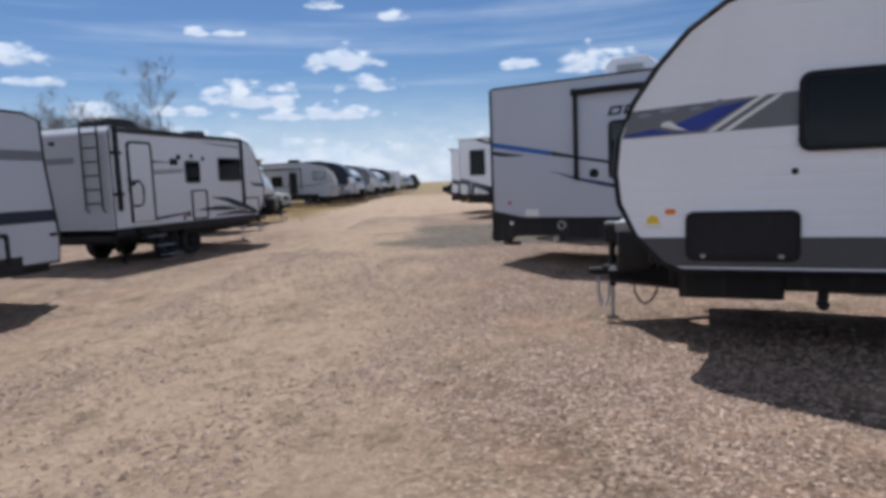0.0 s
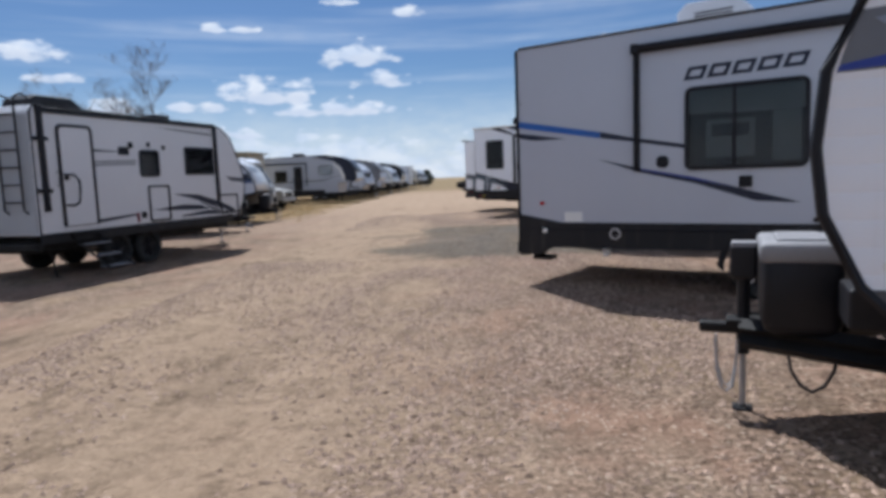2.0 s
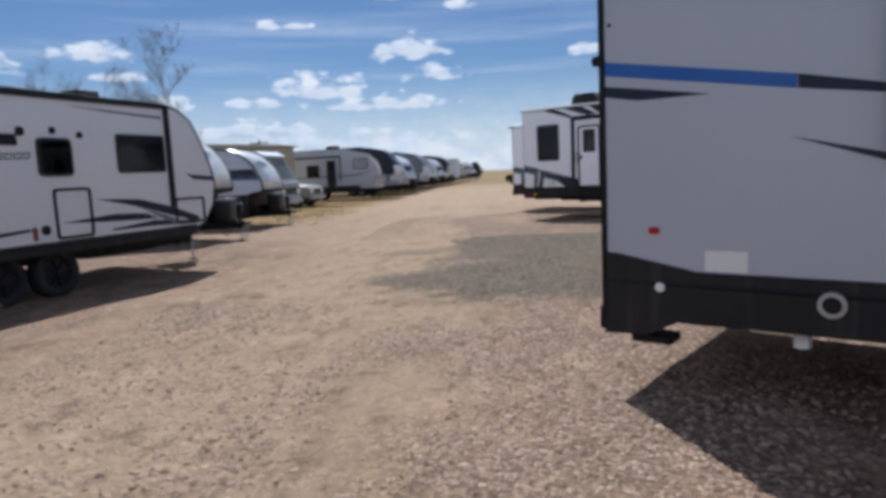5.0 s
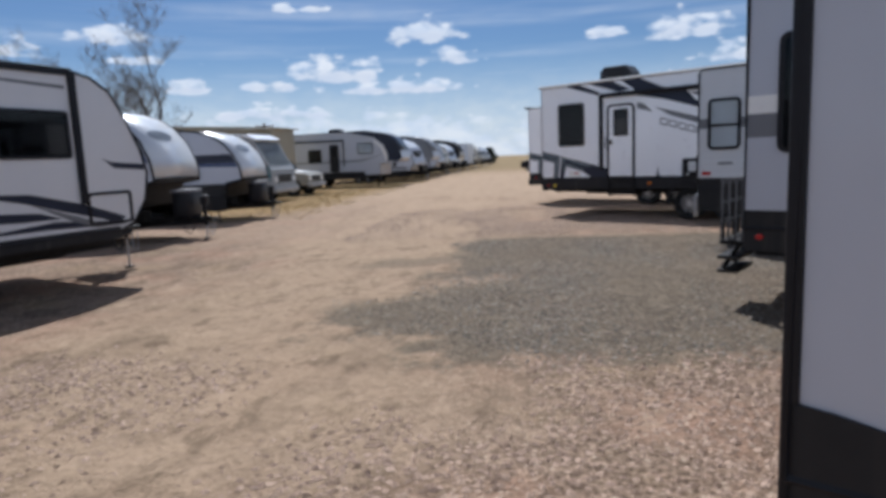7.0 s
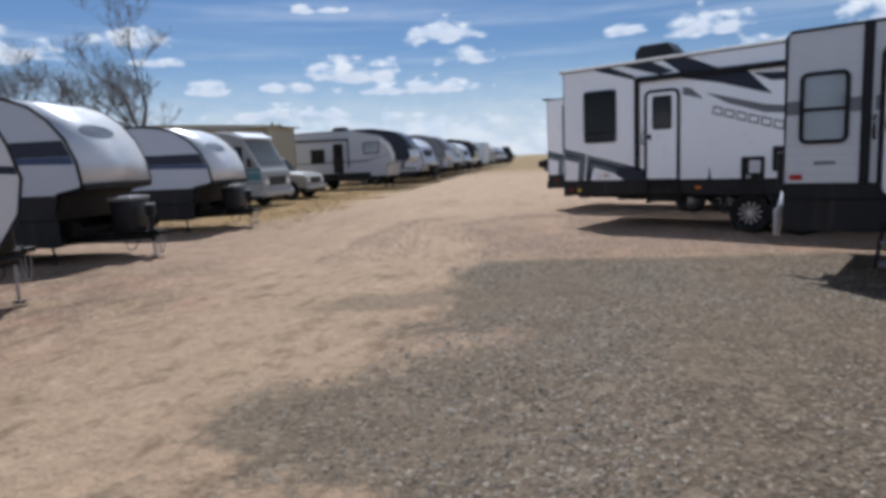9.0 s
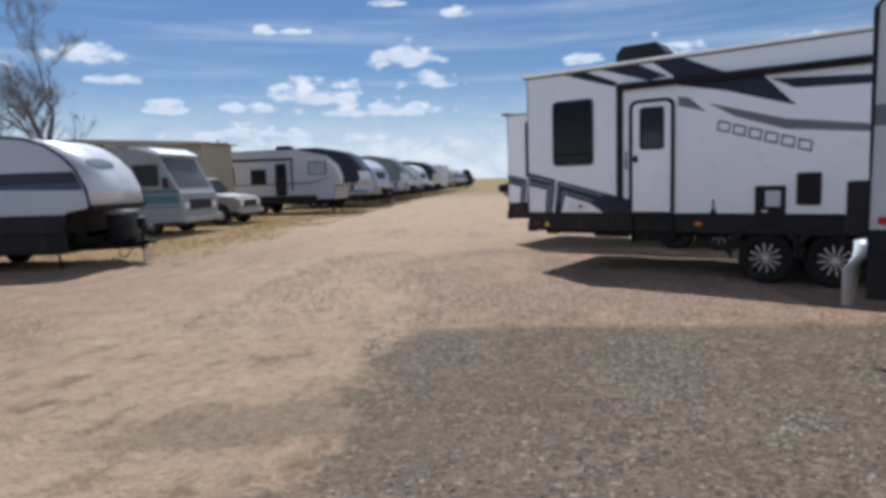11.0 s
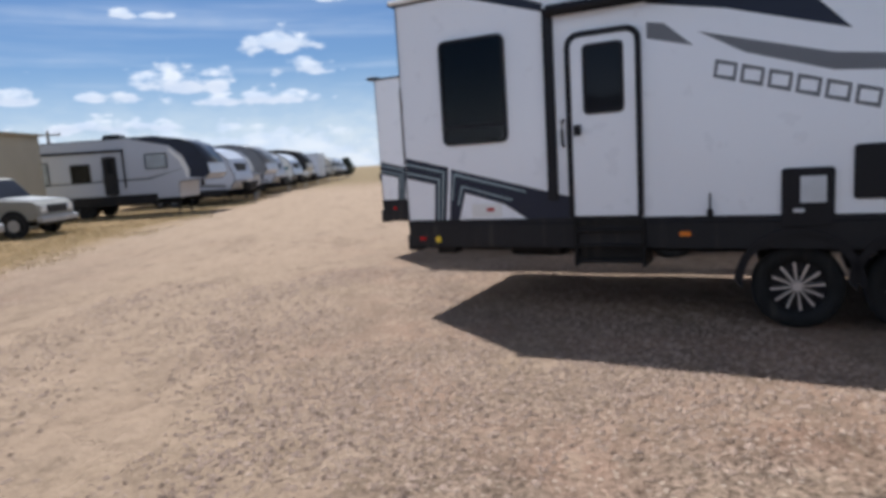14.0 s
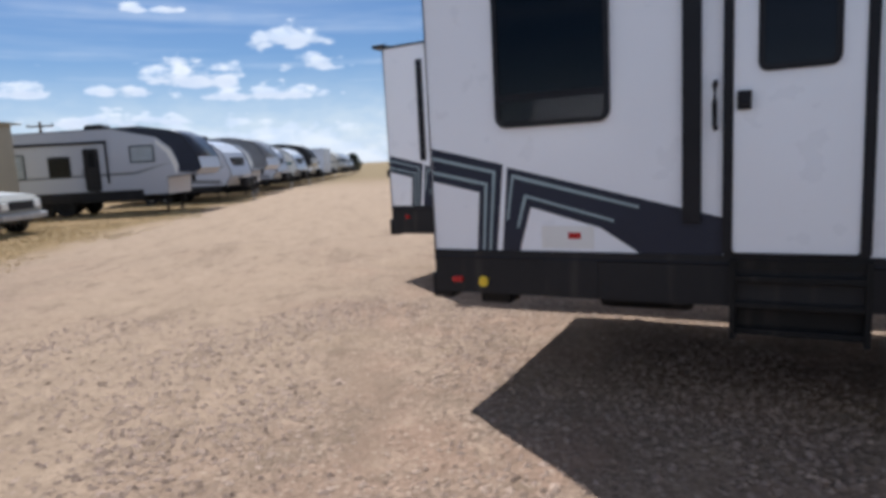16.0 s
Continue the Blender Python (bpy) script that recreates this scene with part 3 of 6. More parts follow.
def jack_leg(root, u, y, top=0.5, foot=0.0, lean=0.0):
    tube(bm := B_(), [(u, y, top), (u + lean, y, foot + 0.02)], 0.022)
    box(bm, u + lean - 0.08, y - 0.08, foot - 0.006, u + lean + 0.08, y + 0.08, foot + 0.02)
    part("stabiliser_jack", bm, CHASSIS, root)


def hitch(root, u_nose, w, out, jack_u, m_cover=None, tanks=True, sign=-1, z=0.6, gap=0.13, high=0.48, deep=0.12):
    """Drawbar, coupler, tongue jack and gas bottle cover; sign -1: the drawbar points to smaller u."""
    c = w / 2
    tip = u_nose + sign * out
    back = u_nose - sign * 0.9
    for y in (c - 0.75, c + 0.75):
        bm = B_()
        for dz in (0.0, 0.09):
            a, b = Vector((back, y, z + dz)), Vector((tip - sign * 0.25, c + (0.07 if y > c else -0.07), z + dz))
            tube(bm, [a, b], 0.05, 4)
        part("drawbar", bm, CHASSIS, root)
    box(bm := B_(), min(tip, tip - sign * 0.4), c - 0.05, z + 0.03, max(tip, tip - sign * 0.4), c + 0.05, z + 0.1, 0.02)
    part("coupler", bm, CHASSIS, root, "black steel hitch coupler")
    tube(bm := B_(), [(jack_u, c, 0.03), (jack_u, c, z)], 0.02)
    j = part("tongue_jack", bm, STEEL, root, "tongue jack with a black motor head")
    tube(bm := B_(), [(jack_u, c, z - 0.1), (jack_u, c, z + 0.42)], 0.04)
    part("sleeve", bm, BLACK, j)
    head = part("head", box(B_(), jack_u - 0.08, c - 0.07, z + 0.38, jack_u + 0.08, c + 0.07, z + 0.6, 0.025), BLACK, j)
    part("cap", box(B_(), jack_u - 0.075, c - 0.065, z + 0.575, jack_u + 0.075, c + 0.065, z + 0.615, 0.012), LID, head)
    part("bracket", box(B_(), jack_u - 0.1, c - 0.09, z + 0.09, jack_u + 0.1, c + 0.09, z + 0.13, 0.006), CHASSIS, j)
    part("foot", box(B_(), jack_u - 0.06, c - 0.06, -0.008, jack_u + 0.06, c + 0.06, 0.025, 0.006), SKIRT, j)
    if tanks:
        k0, k1 = sorted((jack_u - sign * gap, jack_u - sign * (gap + 0.42)))
        t = part("gas_bottle_cover", box(B_(), k0, c - 0.34, z + 0.1, k1, c + 0.34, z + 0.1 + high, 0.07), BLACK, root, "black plastic cover over gas bottles", True)
        lid = part("lid", box(B_(), k0 - 0.012, c - 0.35, z + 0.1 + high - deep, k1 + 0.012, c + 0.35, z + 0.14 + high, min(0.06, deep * 0.4)), m_cover or BLACK, t, "moulded lid", True)
        part("lid_ridge", box(B_(), k0 + 0.08, c - 0.24, z + 0.12 + high, k1 - 0.08, c + 0.24, z + 0.155 + high, 0.014), m_cover or BLACK, lid)
    for i, yy in enumerate((c - 0.05, c + 0.06)):
        pts = [(tip - sign * 0.1, yy, z), (tip - sign * 0.11, yy - 0.02, z - 0.2), (tip - sign * 0.14, yy - 0.03, z - 0.31), (tip - sign * 0.17, yy - 0.03, z - 0.33), (tip - sign * 0.2, yy - 0.02, z - 0.3), (tip - sign * 0.22, yy, z - 0.18), (tip - sign * 0.23, yy, z)]
        tube(bm := B_(), pts, 0.009, 6)
        part("safety_chain", bm, STEEL, root)
    tube(bm := B_(), [(tip - sign * 0.5, c - 0.1, z), (tip - sign * 0.52, c - 0.18, z - 0.14), (tip - sign * 0.57, c - 0.2, z - 0.22), (tip - sign * 0.63, c - 0.22, z - 0.25), (tip - sign * 0.69, c - 0.22, z - 0.21), (tip - sign * 0.74, c - 0.2, z - 0.12), (tip - sign * 0.76, c - 0.15, z)], 0.011, 6)
    part("cable", bm, BLACK, root)


def folded_steps(root, u0, u1, z0, z1):
    s = part("folding_steps", box(B_(), u0, -0.03, z1 - 0.05, u1, 0.5, z1), CHASSIS, root, "black folding entry steps, folded up")
    n = 3
    for i in range(n):
        z = z0 + (z1 - z0) * (i + 0.2) / n
        part("tread", box(B_(), u0 + 0.03, -0.035 - 0.012 * i, z, u1 - 0.03, 0.3, z + 0.035, 0.006), CHASSIS, s)
    for u in (u0, u1 - 0.03):
        part("side_plate", box(B_(), u, -0.05, z0, u + 0.03, 0.4, z1), CHASSIS, s)
    part("back_plate", box(B_(), u0 + 0.03, 0.02, z0 + 0.03, u1 - 0.03, 0.06, z1 - 0.05), CHASSIS, s)


def open_steps(root, u0, u1, z=0.85, n=3):
    s = part("entry_steps", box(B_(), u0, -0.06, z - 0.06, u1, 0.3, z), CHASSIS, root, "unfolded entry steps with pale treads")
    for i in range(n):
        zz, yy = z - 0.2 * (i + 1) - 0.02, -0.16 - 0.22 * i
        part("tread", box(B_(), u0 + 0.02, yy - 0.18, zz, u1 - 0.02, yy + 0.02, zz + 0.03, 0.006), GREY, s)
    for u in (u0, u1 - 0.025):
        prism(bm := B_(), [(u, z - 0.05), (u + 0.025, z - 0.05), (u + 0.025, z - 0.1), (u, z - 0.1)], -0.1, 0.0)
        tube(bm, [(u + 0.012, -0.05, z - 0.08), (u + 0.012, -0.16 - 0.22 * n, z - 0.2 * n - 0.03)], 0.02, 6)
        part("side_rail", bm, CHASSIS, s)


def wordmark(root, u0, u1, z0, z1, n, m, h=0.16, lean=0.05, hollow=False):
    """Unlettered blocks in place of a maker's name."""
    step = (u1 - u0) / n
    for i in range(n):
        a, b = u0 + i * step, u0 + (i + 0.84) * step
        za, zb = z0 + (z1 - z0) * i / n, z0 + (z1 - z0) * (i + 0.84) / n
        pts = [(a, za), (b, zb), (b + lean, zb + h), (a + lean, za + h)]
        if hollow:
            mu, mz = sum(p[0] for p in pts) / 4, sum(p[1] for p in pts) / 4
            part("wordmark_block", ring(B_(), pts, [(mu + (x - mu) * 0.72, mz + (zz - mz) * 0.6) for x, zz in pts], -0.004, -0.0005), m, root)
        else:
            part("wordmark_block", ring(B_(), pts, [((pts[0][0] + pts[2][0]) / 2 + (x - (pts[0][0] + pts[2][0]) / 2) * 0.55, (za + zb) / 2 + h / 2 + (zz - (za + zb) / 2 - h / 2) * 0.45) for x, zz in pts], -0.004, -0.0005), m, root)


def ladder(root, u, y0, y1, z0, z1):
    """A ladder on the end wall at u."""
    l = None
    for y in (y0, y1):
        tube(bm := B_(), [(u, y, z0), (u - 0.09, y, z0 + 0.06), (u - 0.09, y, z1), (u - 0.05, y, z1 + 0.1), (u + 0.06, y, z1 + 0.15), (u + 0.18, y, z1 + 0.1), (u + 0.22, y, z1 - 0.08)], 0.02)
        q = part("ladder", bm, BLACK, root, "black rear ladder") if l is None else part("rail", bm, BLACK, l)
        l = l or q
    z = z0 + 0.2
    while z < z1:
        tube(bm := B_(), [(u - 0.09, y0, z), (u - 0.09, y1, z)], 0.016)
        part("rung", bm, BLACK, l)
        z += 0.3


# ---- ground ----
def relief(x, y):
    n = noise.noise(Vector((x * 0.45, y * 0.3, 0.0))) * 0.05 + noise.noise(Vector((x * 1.3, y * 1.3, 3.0))) * 0.012
    mound = 0.10 * math.exp(-((x + 0.9) / 1.3) ** 2 - ((y - 35.5) / 0.8) ** 2) + 0.09 * math.exp(-((x + 3.0) / 1.2) ** 2 - ((y - 37.0) / 0.7) ** 2)
    return n * min(1.0, 60.0 / (abs(y) + abs(x) + 20.0)) + mound


def spaced(a, b, fine, reach):
    mid = list(np.arange(a, b + fine / 2, fine))
    out, s = [], fine
    while not out or out[-1] < reach:
        s *= 1.28
        out.append((out[-1] if out else 0.0) + s)
    return [a - o for o in out[::-1]] + mid + [b + o for o in out]


def build_ground():
    xs, ys = spaced(-9.0, 7.0, 0.16, 2500.0), spaced(-2.0, 36.0, 0.16, 2500.0)
    verts = [(x, y, relief(x, y)) for y in ys for x in xs]
    n = len(xs)
    faces = [(j * n + i, j * n + i + 1, (j + 1) * n + i + 1, (j + 1) * n + i) for j in range(len(ys) - 1) for i in range(n - 1)]
    me = bpy.data.meshes.new("ground")
    me.from_pydata(verts, [], faces)
    me.shade_smooth()
    me.materials.append(ground_material())
    tagged(new("ground", me), "tan and pinkish crushed gravel lot with dry grass", "ground", kind="structure")


def build_stones(name, label, count, region, dark, lightc, big, seed):
    """Loose stones lying on the ground; one object of many small pieces."""
    rng = np.random.default_rng(seed)
    base = np.array([(1, 0, 0), (0, 1, 0), (-1, 0, 0), (0, -1, 0), (0, 0, 0.75), (0, 0, -0.5)], float)
    tri = np.array([(0, 1, 4), (1, 2, 4), (2, 3, 4), (3, 0, 4), (1, 0, 5), (2, 1, 5), (3, 2, 5), (0, 3, 5)])
    x0, x1, y0, y1 = region
    spots = []
    for x, y, a, b in zip(rng.uniform(x0, x1, count), rng.uniform(y0, y1, count) + rng.normal(0, 0.15, count), rng.random(count), rng.random(count)):
        if 0.42 + 1.1 * noise.noise(Vector((x * 0.9, y * 0.5, 7.0))) < a:
            continue
        if name == "grey_gravel" and x < -0.6 + 0.5 * math.sin(y * 1.3) - (0.9 if abs(y - 17.2) < 0.8 else 0.0):
            continue
        if abs(x + 2.3 + 0.5 * math.sin(y * 0.7)) < 1.2 and b < 0.6:
            continue
        spots.append((x, y, relief(x, y)))
    at = np.array(spots)
    n = len(at)
    size = rng.uniform(0.3, 1.0, n) ** 2.2 * big + 0.006
    p = base[None] * rng.uniform(0.6, 1.15, (n, 6, 1)) * np.stack([size, size * rng.uniform(0.6, 1.0, n), size * 0.62], 1)[:, None, :]
    turn = rng.uniform(0, 6.28, n)
    c, sn = np.cos(turn)[:, None], np.sin(turn)[:, None]
    px, py = p[:, :, 0] * c - p[:, :, 1] * sn, p[:, :, 0] * sn + p[:, :, 1] * c
    vs = np.stack([px + at[:, :1], py + at[:, 1:2], p[:, :, 2] + at[:, 2:3] + size[:, None] * 0.08], 2).reshape(-1, 3)
    fs = (tri[None] + 6 * np.arange(n)[:, None, None]).reshape(-1, 3)
    me = bpy.data.meshes.new(name)
    me.from_pydata(vs.tolist(), [], fs.tolist())
    me.materials.append(stone_material(name, dark, lightc))
    tagged(new(name, me), label, "gravel", kind="stuff")


build_ground()


# ---- right-hand row ----
def build_white_blue_caravan():
    w = 2.44
    t = thing("travel_trailer", pose(2.02, 5.55, 0, 0, 0, -23), "white ribbed travel trailer with a blue and grey band", "travel trailer")
    prof = [(0.9, 3.12), (0.37, 2.95), (0.09, 2.76), (-0.15, 2.5), (-0.36, 2.2), (-0.49, 1.91), (-0.52, 1.61), (-0.49, 1.34), (-0.35, 1.05), (-0.12, 0.81), (0.03, 0.75), (6.6, 0.75), (6.6, 3.12)]
    shell = body(t, prof, w, CORRUGATED, 0.024)
    for ob in (shell, *shell.children):
        # the nose is drawn back a little towards the far side
        for v in ob.data.vertices:
            if v.co.x < 0.9:
                v.co.x += 0.4 * v.co.y / w * (0.9 - v.co.x) / 1.42
    stripe(t, [(-0.385, 2.13), (0.92, 2.2), (0.92, 1.93), (-0.455, 1.9)], GREY)
    stripe(t, [(-0.44, 1.93), (-0.2, 1.97), (-0.02, 1.93), (0.1, 2.02), (0.5, 2.12), (0.56, 2.16), (0.2, 1.94), (-0.455, 1.905)], BLUE, y=-0.006)
    stripe(t, [(0.16, 1.93), (0.53, 2.15), (0.3, 2.12), (-0.05, 1.99)], BLUE, y=-0.0055)
    for a, b in ((0.22, 0.62), (0.34, 0.74)):
        stripe(t, [(a, 1.92), (b, 2.185), (b + 0.06, 2.19), (a + 0.06, 1.922)], PAPER, y=-0.007)
    stripe(t, [(-0.12, 2.02), (-0.06, 2.03), (0.0, 1.98), (0.08, 1.94), (0.0, 1.95), (-0.14, 1.99)], PAPER, y=-0.008)
    for a, z, q in ((-0.3, 2.07, 0.1), (-0.12, 2.1, 0.12), (0.12, 2.1, 0.09), (0.3, 2.14, 0.08)):
        stripe(t, [(a, z), (a + q, z + 0.015), (a + q - 0.04, z + 0.04), (a - 0.03, z + 0.025)], BADGE, y=-0.007)
    stripe(t, [(-0.345, 1.04), (6.59, 1.04), (6.59, 0.79), (-0.1, 0.79)], CHARCOAL, "lower_band", y=-0.008)
    window(t, 0.9, 1.72, 2.35, 2.34, 0.09, 0.62)
    c = part("storage_door", prism(B_(), rounded(0.06, 0.84, 0.93, 1.26, 0.07), -0.03, 0.0, 0.01), BLACK, t, "black storage hatch with two latches")
    part("hatch_panel", prism(B_(), rounded(0.11, 0.89, 0.88, 1.21, 0.05), -0.035, -0.029), SKIRT, c)
    for u in (0.2, 0.79):
        part("latch", box(B_(), u - 0.02, -0.045, 0.87, u + 0.02, -0.03, 0.9, 0.004), STEEL, c)
    lamp(t, 0.88, 1.57, 0.05, 0.05, BLACK, "lock")
    lamp(t, -0.06, 1.262, 0.085, 0.045, AMBER)
    stripe(t, [(-0.26, 1.16), (-0.15, 1.16), (-0.16, 1.21), (-0.205, 1.235), (-0.25, 1.21)], YELLOW, "sticker", y=-0.005)
    stripe(t, [(-0.28, 1.12), (-0.13, 1.12), (-0.13, 1.15), (-0.28, 1.15)], PAPER, "sticker", y=-0.005)
    door(t, 3.1, 0.85, 3.8, 2.7)
    window(t, 4.6, 1.6, 5.5, 2.3)
    chassis(t, -0.1, 6.5, w, 0.56, 0.78)
    part("belly_pan", box(B_(), 0.0, 0.1, 0.5, 0.83, w - 0.1, 0.77, 0.01), CHASSIS, t)
    part("belly_pan", box(B_(), 0.83, 0.05, 0.6, 6.4, w - 0.05, 0.76, 0.01), CHASSIS, t)
    tube(bm := B_(), [(1.12, 0.2, 0.62), (1.12, 0.2, 0.47)], 0.04)
    tube(bm, [(1.12, 0.14, 0.46), (1.12, 0.26, 0.46)], 0.045)
    part("drain_valve", bm, BLACK, t)
    axle(t, (3.4, 4.25), w, 0.34, 0.12)
    hitch(t, -0.3, 2.84, 0.72, -0.76, LID, z=0.47, gap=0.09, high=0.5, deep=0.08)
    # black panel added for the shade under the nose
    part("front_pan", prism(B_(), [(-0.16, 0.86), (-0.1, 0.7), (0.9, 0.62), (0.9, 0.76), (0.02, 0.76)], 0.5, w - 0.3), CHASSIS, t)
    part("battery_box", box(B_(), -0.3, 0.65, 0.72, -0.08, 1.0, 0.93, 0.02), BLACK, t)
    air_conditioner(t, 3.0, 1.1, 3.12)
    jack_leg(t, 6.1, 0.35, 0.56, 0.0, 0.1)


def build_grey_toy_hauler():
    w = 2.44
    t = thing("travel_trailer", pose(0.97, 12.16, 0, 0, 0, -33), "pale grey toy hauler trailer with blue pinstripes", "travel trailer")
    body(t, [(0.0, 0.8), (0.0, 3.2), (0.06, 3.23), (7.0, 3.26), (7.0, 0.8)], w, PALE, 0.02)
    part("corner_moulding", box(B_(), -0.02, -0.012, 0.5, 0.022, 0.03, 3.21, 0.006), BLACK, t)
    part("corner_moulding", box(B_(), -0.03, w - 0.03, 0.5, 0.035, w + 0.012, 3.21, 0.006), BLACK, t)
    part("skirt", prism(B_(), [(0.0, 1.0), (0.1, 0.99), (0.62, 0.89), (7.0, 0.89), (7.0, 0.6), (0.5, 0.55), (0.3, 0.45), (0.0, 0.43)], -0.012, 0.03), SKIRT, t, "black lower skirt")
    part("skirt", box(B_(), 0.0, w - 0.03, 0.6, 7.0, w + 0.012, 0.9), SKIRT, t)
    part("ramp_door", box(B_(), -0.016, 0.06, 0.98, 0.0, w - 0.06, 3.1, 0.008), PALE, t, "rear ramp door")
    part("rear_bumper", box(B_(), -0.05, 0.0, 0.45, 0.12, w, 0.62, 0.02), CHASSIS, t)
    stripe(t, [(0.01, 2.27), (1.17, 2.05), (1.17, 1.97), (0.01, 2.18)], AZURE)
    stripe(t, [(1.175, 2.05), (1.6, 1.95), (2.24, 1.83), (2.24, 1.78), (1.6, 1.9), (1.175, 1.97)], NAVY)
    stripe(t, [(0.01, 2.11), (0.25, 2.07), (0.7, 1.99), (0.25, 1.995), (0.01, 2.04)], NAVY)
    stripe(t, [(1.14, 1.705), (1.68, 1.57), (2.34, 1.44), (3.45, 1.13), (3.0, 1.15), (2.34, 1.365), (1.68, 1.52)], NAVY)
    stripe(t, [(1.7, 1.562), (2.34, 1.435), (2.8, 1.31), (2.34, 1.415), (1.7, 1.545)], BLUE, y=-0.006)
    awning(t, 1.6, 5.6, 3.0, (1.65, 5.5), 1.53)
    wide = window(t, 2.22, 1.52, 3.52, 2.49, 0.09, 0.42, glass=SMOKY)
    part("roller_blind", box(B_(), 2.27, -0.0095, 2.17, 3.47, -0.0065, 2.44), SHADE, wide, "grey roller blind drawn part way down")
    part("blind_rail", box(B_(), 2.7, -0.0118, 2.155, 3.47, -0.0098, 2.18), BLIND, wide)
    # thin grey and near-black shapes right behind the glass
    part("cabinet", box(B_(), 2.46, -0.008, 1.66, 2.98, -0.0045, 2.09, 0.0015), SHADE, wide)
    part("cabinet_opening", box(B_(), 2.52, -0.0105, 1.9, 2.92, -0.0085, 2.04), INSIDE, wide)
    part("curtain", box(B_(), 3.16, -0.008, 1.6, 3.44, -0.0045, 2.15, 0.0015), SHADE, wide)
    wordmark(t, 2.2, 3.5, 2.57, 2.60, 5, NAVY, 0.15, 0.06)
    for u, z, r in ((1.96, 1.635, 0.075),):
        lamp(t, u, z, r * 2, r * 2, BLACK, "round_vent")
    g = part("outlet", ring(B_(), disc(1.37, 0.75, 0.075), disc(1.37, 0.75, 0.05), -0.04, -0.012), STEEL, t, "round pipe outlet with a pale ring")
    part("cap", prism(B_(), disc(1.37, 0.75, 0.052), -0.03, -0.012), BLACK, g)
    part("access_hatch", prism(B_(), rounded(2.82, 1.31, 2.96, 1.44, 0.015), -0.02, 0.0), BLACK, t)
    lamp(t, 3.64, 1.04, 0.08, 0.05, BLACK, "lock")
    lamp(t, 3.65, 0.94, 0.16, 0.06, BLACK, "outlet_cover")
    lamp(t, 0.35, 1.15, 0.07, 0.045, RED)
    lamp(t, 0.39, 0.78, 0.06, 0.06, PAPER, "marker_light", -0.03)
    stripe(t, [(0.67, 0.9), (0.92, 0.9), (0.92, 1.03), (0.67, 1.03)], PAPER, "sticker")
    lamp(t, -0.02, 2.28, 0.09, 0.07, BLACK, "marker_light")
    chassis(t, 0.05, 6.9, w, 0.55, 0.8)
    tank_box(t, 1.4, 0.3, 0.52, 2.2, 1.9, 0.8)
    axle(t, (3.05, 3.9), w, 0.36, 0.1)
    mudguard(t, 3.05)
    mudguard(t, 3.9)
    tube(bm := B_(), [(1.2, 0.12, 0.56), (1.2, 0.12, 0.45)], 0.05)
    part("drain_pipe", bm, PAPER, t)
    box(bm := B_(), 0.14, 0.1, 0.36, 0.42, 0.3, 0.42, 0.01)
    tube(bm, [(0.3, 0.2, 0.5), (0.2, 0.2, 0.38)], 0.03)
    part("stabiliser_jack", bm, CHASSIS, t)
    roof_vent(t, 0.5, 0.5, 3.23, 0.7, 0.06)
    roof_vent(t, 3.5, 1.2, 3.24, 0.36, 0.1)
    air_conditioner(t, 1.95, 0.95, 3.24, 0.9, 0.36, OFFWHITE, "white rooftop air conditioner shroud")
    lamp(t, 0.06, 2.5, 0.02, 0.02, BLACK, "rivet")


